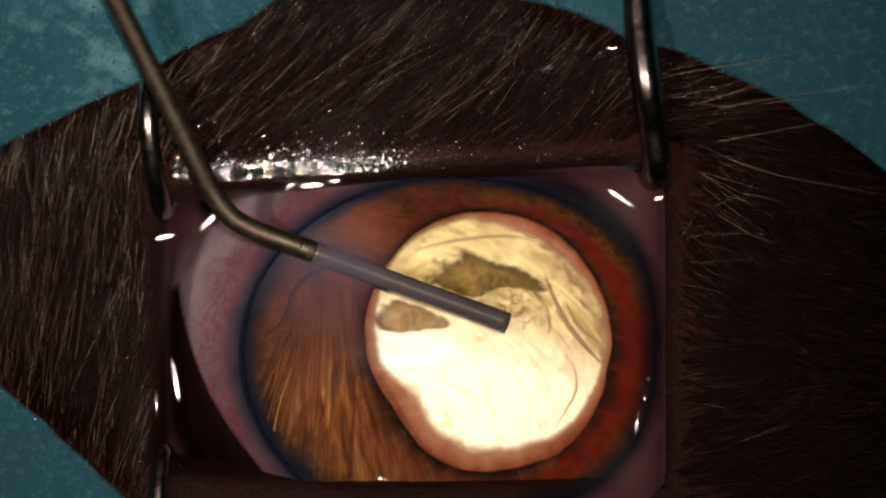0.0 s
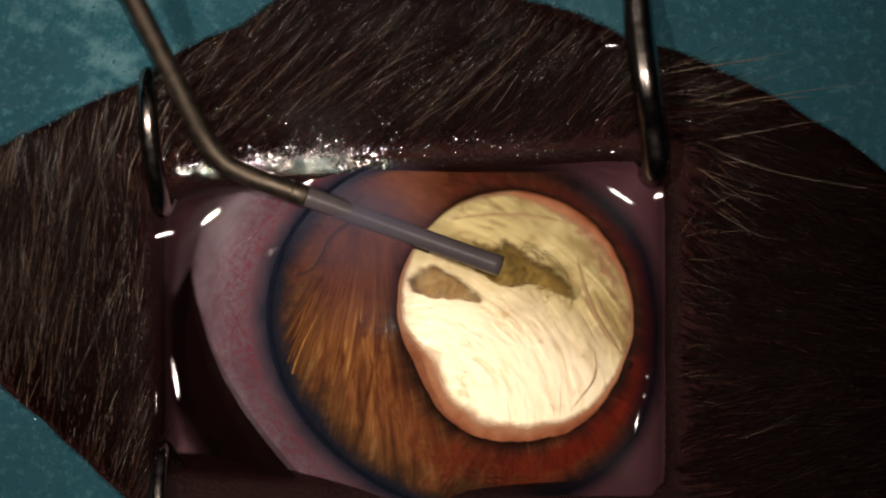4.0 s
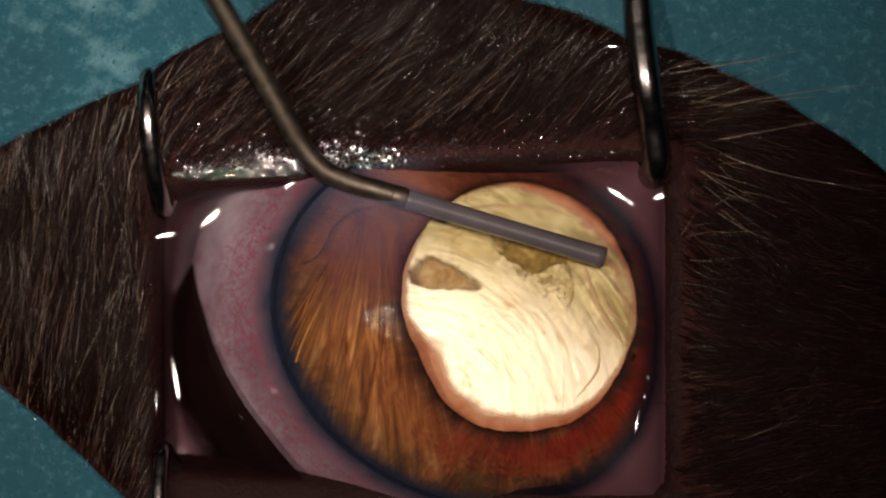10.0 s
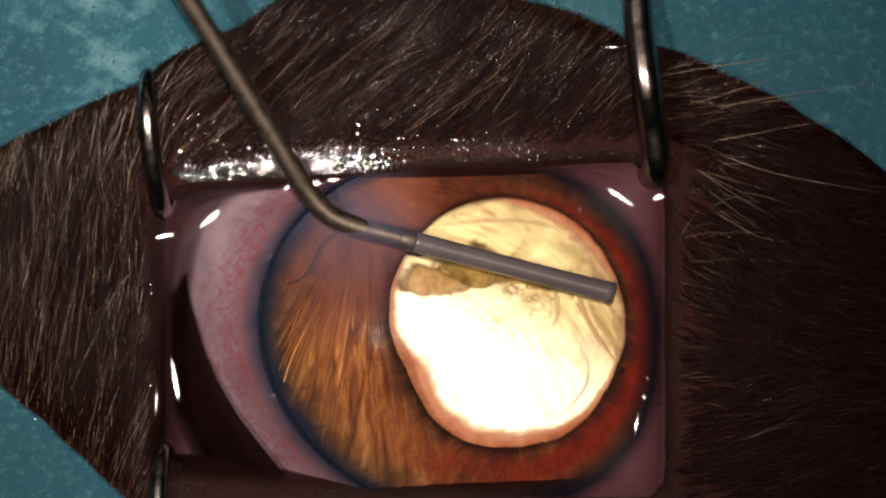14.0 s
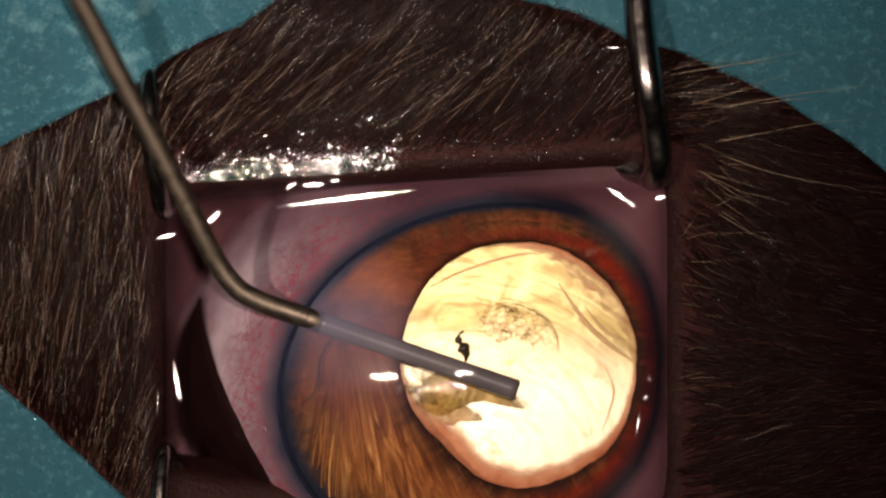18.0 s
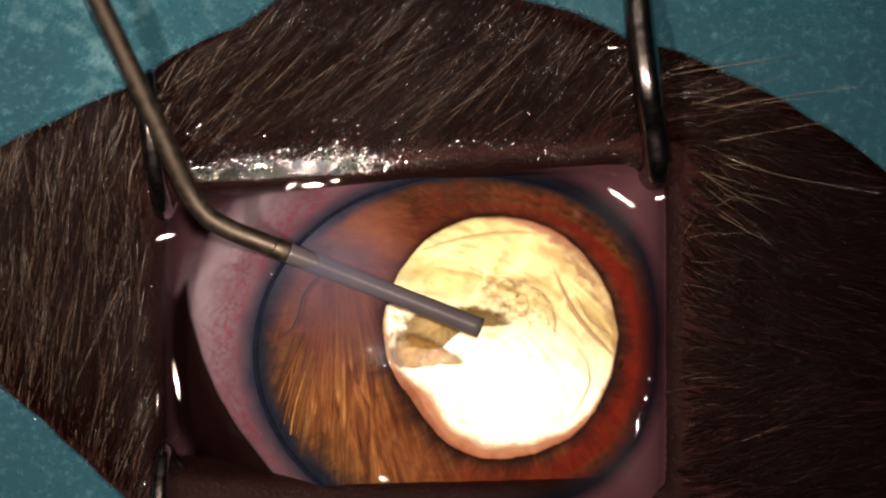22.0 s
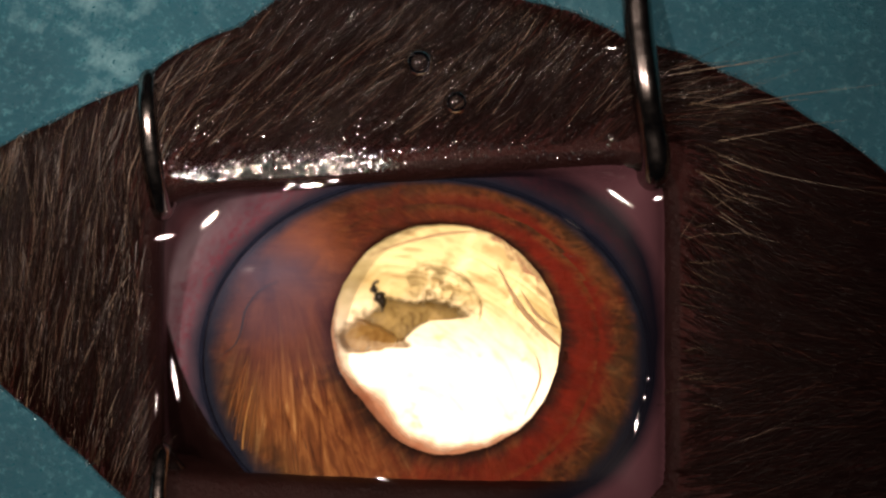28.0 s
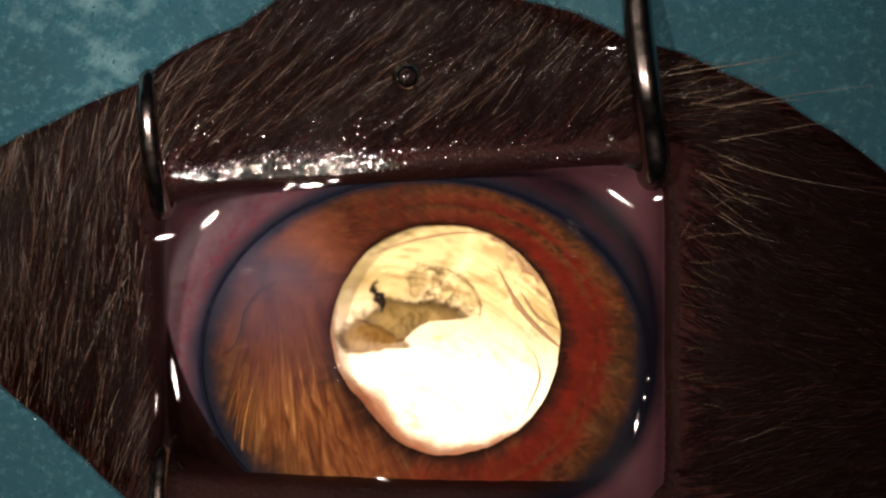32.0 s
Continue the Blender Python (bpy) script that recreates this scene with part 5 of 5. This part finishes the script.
THREAD = [(0, -1.2, -0.9), (4.5, -1.2, -0.9), (5.5, -0.1, 0), (8.4, 0.05, 0), (9, -1.2, -0.9), (17, -1.2, -0.9), (17.8, -0.1, 0), (19, 0.05, 0), (21.4, 0, 0), (22, -1.2, -0.9), (32, -1.2, -0.9)]
BUBBLE_A = [(0, 700, -160, 0.9), (25.6, 700, -160, 0.9), (27.3, 743, 110, 1.45), (28, 742, 111, 1.45), (29, 730, 127, 1.4), (30, 723, 133, 1.4), (32, 721, 136, 1.4)]
BUBBLE_B = [(0, 800, -150, 0.9), (25.6, 800, -150, 0.9), (27.3, 809, 180, 1.4), (28, 808, 181, 1.4), (30.2, 808, 181, 1.4), (30.7, 808, 181, 0.1), (32, 808, 181, 0.1)]


# seconds and how far the pupil has narrowed
NARROW = [(0, 0.08), (1, 0.2), (2, 0.1), (3, 0.35), (6, 0.3), (7, 0.1), (8, 0.25), (9, 0.2), (10, 0.4), (12, 0.25), (14, 0.4), (17, 0.45), (21, 0.5), (22, 0.6), (23, 0.68), (24, 0.9), (25, 1.0), (28, 0.95), (32, 0.95)]


def shift_at(t):
    ts = [r[0] for r in NUDGE]
    return np.interp(t, ts, [r[1] for r in NUDGE]), np.interp(t, ts, [r[2] for r in NUDGE])


def lift_of(cx):
    """Drawn towards the temple, the globe comes forward over the upper lid."""
    return float(np.interp(cx, (890, 957, 1007), (0, 1.3, 1.4)))


def eye_pose(t, cx, cy, turn):
    """The globe rolls about its centre and slides a little in its socket."""
    sx, sy = shift_at(t)
    dx, dy = (cx - 787) / PX, (cy - 605) / PX
    ay, ax = math.asin(max(-0.7, min(0.7, float(np.interp(cx, (957, 1007), (0.42, 0.56))) * dx / 6.17))), math.asin(max(-0.7, min(0.7, 0.40 * dy / 6.17)))
    z = EYE_Z - 6.17 * (1 - math.cos(ax) * math.cos(ay)) + lift_of(cx)
    p = W(cx - sx, cy - sy, z)
    return pose(p[0] * MM, p[1] * MM, z * MM) @ pose(0, 0, 0, math.degrees(ax), math.degrees(ay), 0) @ pose(0, 0, 0, 0, 0, -turn)


def under_tip(t):
    """Where on the lens the tip's end lies, in the eye's own space."""
    ex, ey, turn = next(r[1:] for r in EYE if r[0] == t)
    bx, by, slope = next(r[1:] for r in TOOL if r[0] == t)
    dx = (bx + 440 * math.cos(math.radians(slope)) - ex) / PX
    dy = -(by + 440 * math.sin(math.radians(slope)) - ey) / PX
    c, s = math.cos(math.radians(turn)), math.sin(math.radians(turn))
    x, y = c * dx - s * dy, s * dx + c * dy
    k = min(1, 5.2 / math.hypot(x, y))
    return t, x * k, y * k, -slope + turn + 90


def motions():
    ink_rows = sorted(DRIFT_INK + [under_tip(t) for t in UNDER_TIP])
    nudges = [(t, pose(dx / PX * MM, -dy / PX * MM, 0)) for t, dx, dy in NUDGE]
    walk(head, nudges)
    walk(speculum, nudges)
    # the lower lid gives way as the eye turns down on it
    drops = []
    for t, x, y, a in EYE:
        drop = 0.85 * max(0, y - 612)
        drops.append((t, Matrix.Translation(Vector(LID_PIVOT) * MM) @ pose(0, 0, 0, 0, 0, -math.degrees(math.atan2(drop, 600)))))
    walk(lower, drops)
    walk(fold, [(t, pose(float(np.interp(x, (915, 955, 1007), (0, 1.4, 2.2))) * MM, -(0.85 if y > 605 else 0.15) * (y - 605) / PX * MM, -float(np.interp(x, (915, 955, 1007), (0, 0.45, 0.7))) * MM)) for t, x, y, a in EYE])
    walk(eye, [(t, eye_pose(t, x, y, a)) for t, x, y, a in EYE])
    for mid, ob in margin:
        walk(ob, [(t, pose(-0.42 * k * math.cos(mid) * MM, -0.64 * k * math.sin(mid) * MM, 0)) for t, k in NARROW])
    # the dark membrane slides round on the eye
    rows = []
    for t, x, y, a in EYE:
        centre = eye_pose(t, x, y, a) @ Vector((LIMB_C[0] * MM, LIMB_C[1] * MM, -GLOBE * math.cos(LIMB_ANGLE) * MM))
        rows.append((t, Matrix.Translation(centre) @ pose(0, 0, 0, 0, -0.0199 * (x - 787) + 0.000247 * (x - 787) ** 2, 0)))
    walk(membrane, rows)
    rows = []
    for t, x, y, a in TOOL:
        lift = lift_of(np.interp(t, [r[0] for r in EYE], [r[1] for r in EYE]))
        p = W(x, y, 1.38 + 1.15 * lift)
        rows.append((t, pose(p[0] * MM, p[1] * MM, p[2] * MM, 0, 0, -a)))
    walk(tool, rows)
    for ob, drift, z in ((olive, DRIFT_OLIVE, 0.04), (tan, DRIFT_TAN, 0.02), (ink, ink_rows, 0.16), (strands, DRIFT_STRANDS, 0.10)):
        walk(ob, [(t, pose(x * MM, y * MM, (lens_z(x, y) + z) * MM, 0, -8.0, 0) @ pose(0, 0, 0, 0, 0, a)) for t, x, y, a in drift])
    # the light-streak thread slides from under the upper lid while the eye turns down
    walk(thread, [(t, pose(0, -y * MM, z * MM)) for t, y, z in THREAD])
    # the bubbles drift down over the fur as fluid is run on; one of them sinks in
    for ob, rows in zip(bubbles, (BUBBLE_A, BUBBLE_B)):
        walk(ob, [(t, Matrix.Translation(Vector(W(x, y, z)) * MM)) for t, x, y, z in rows])


motions()
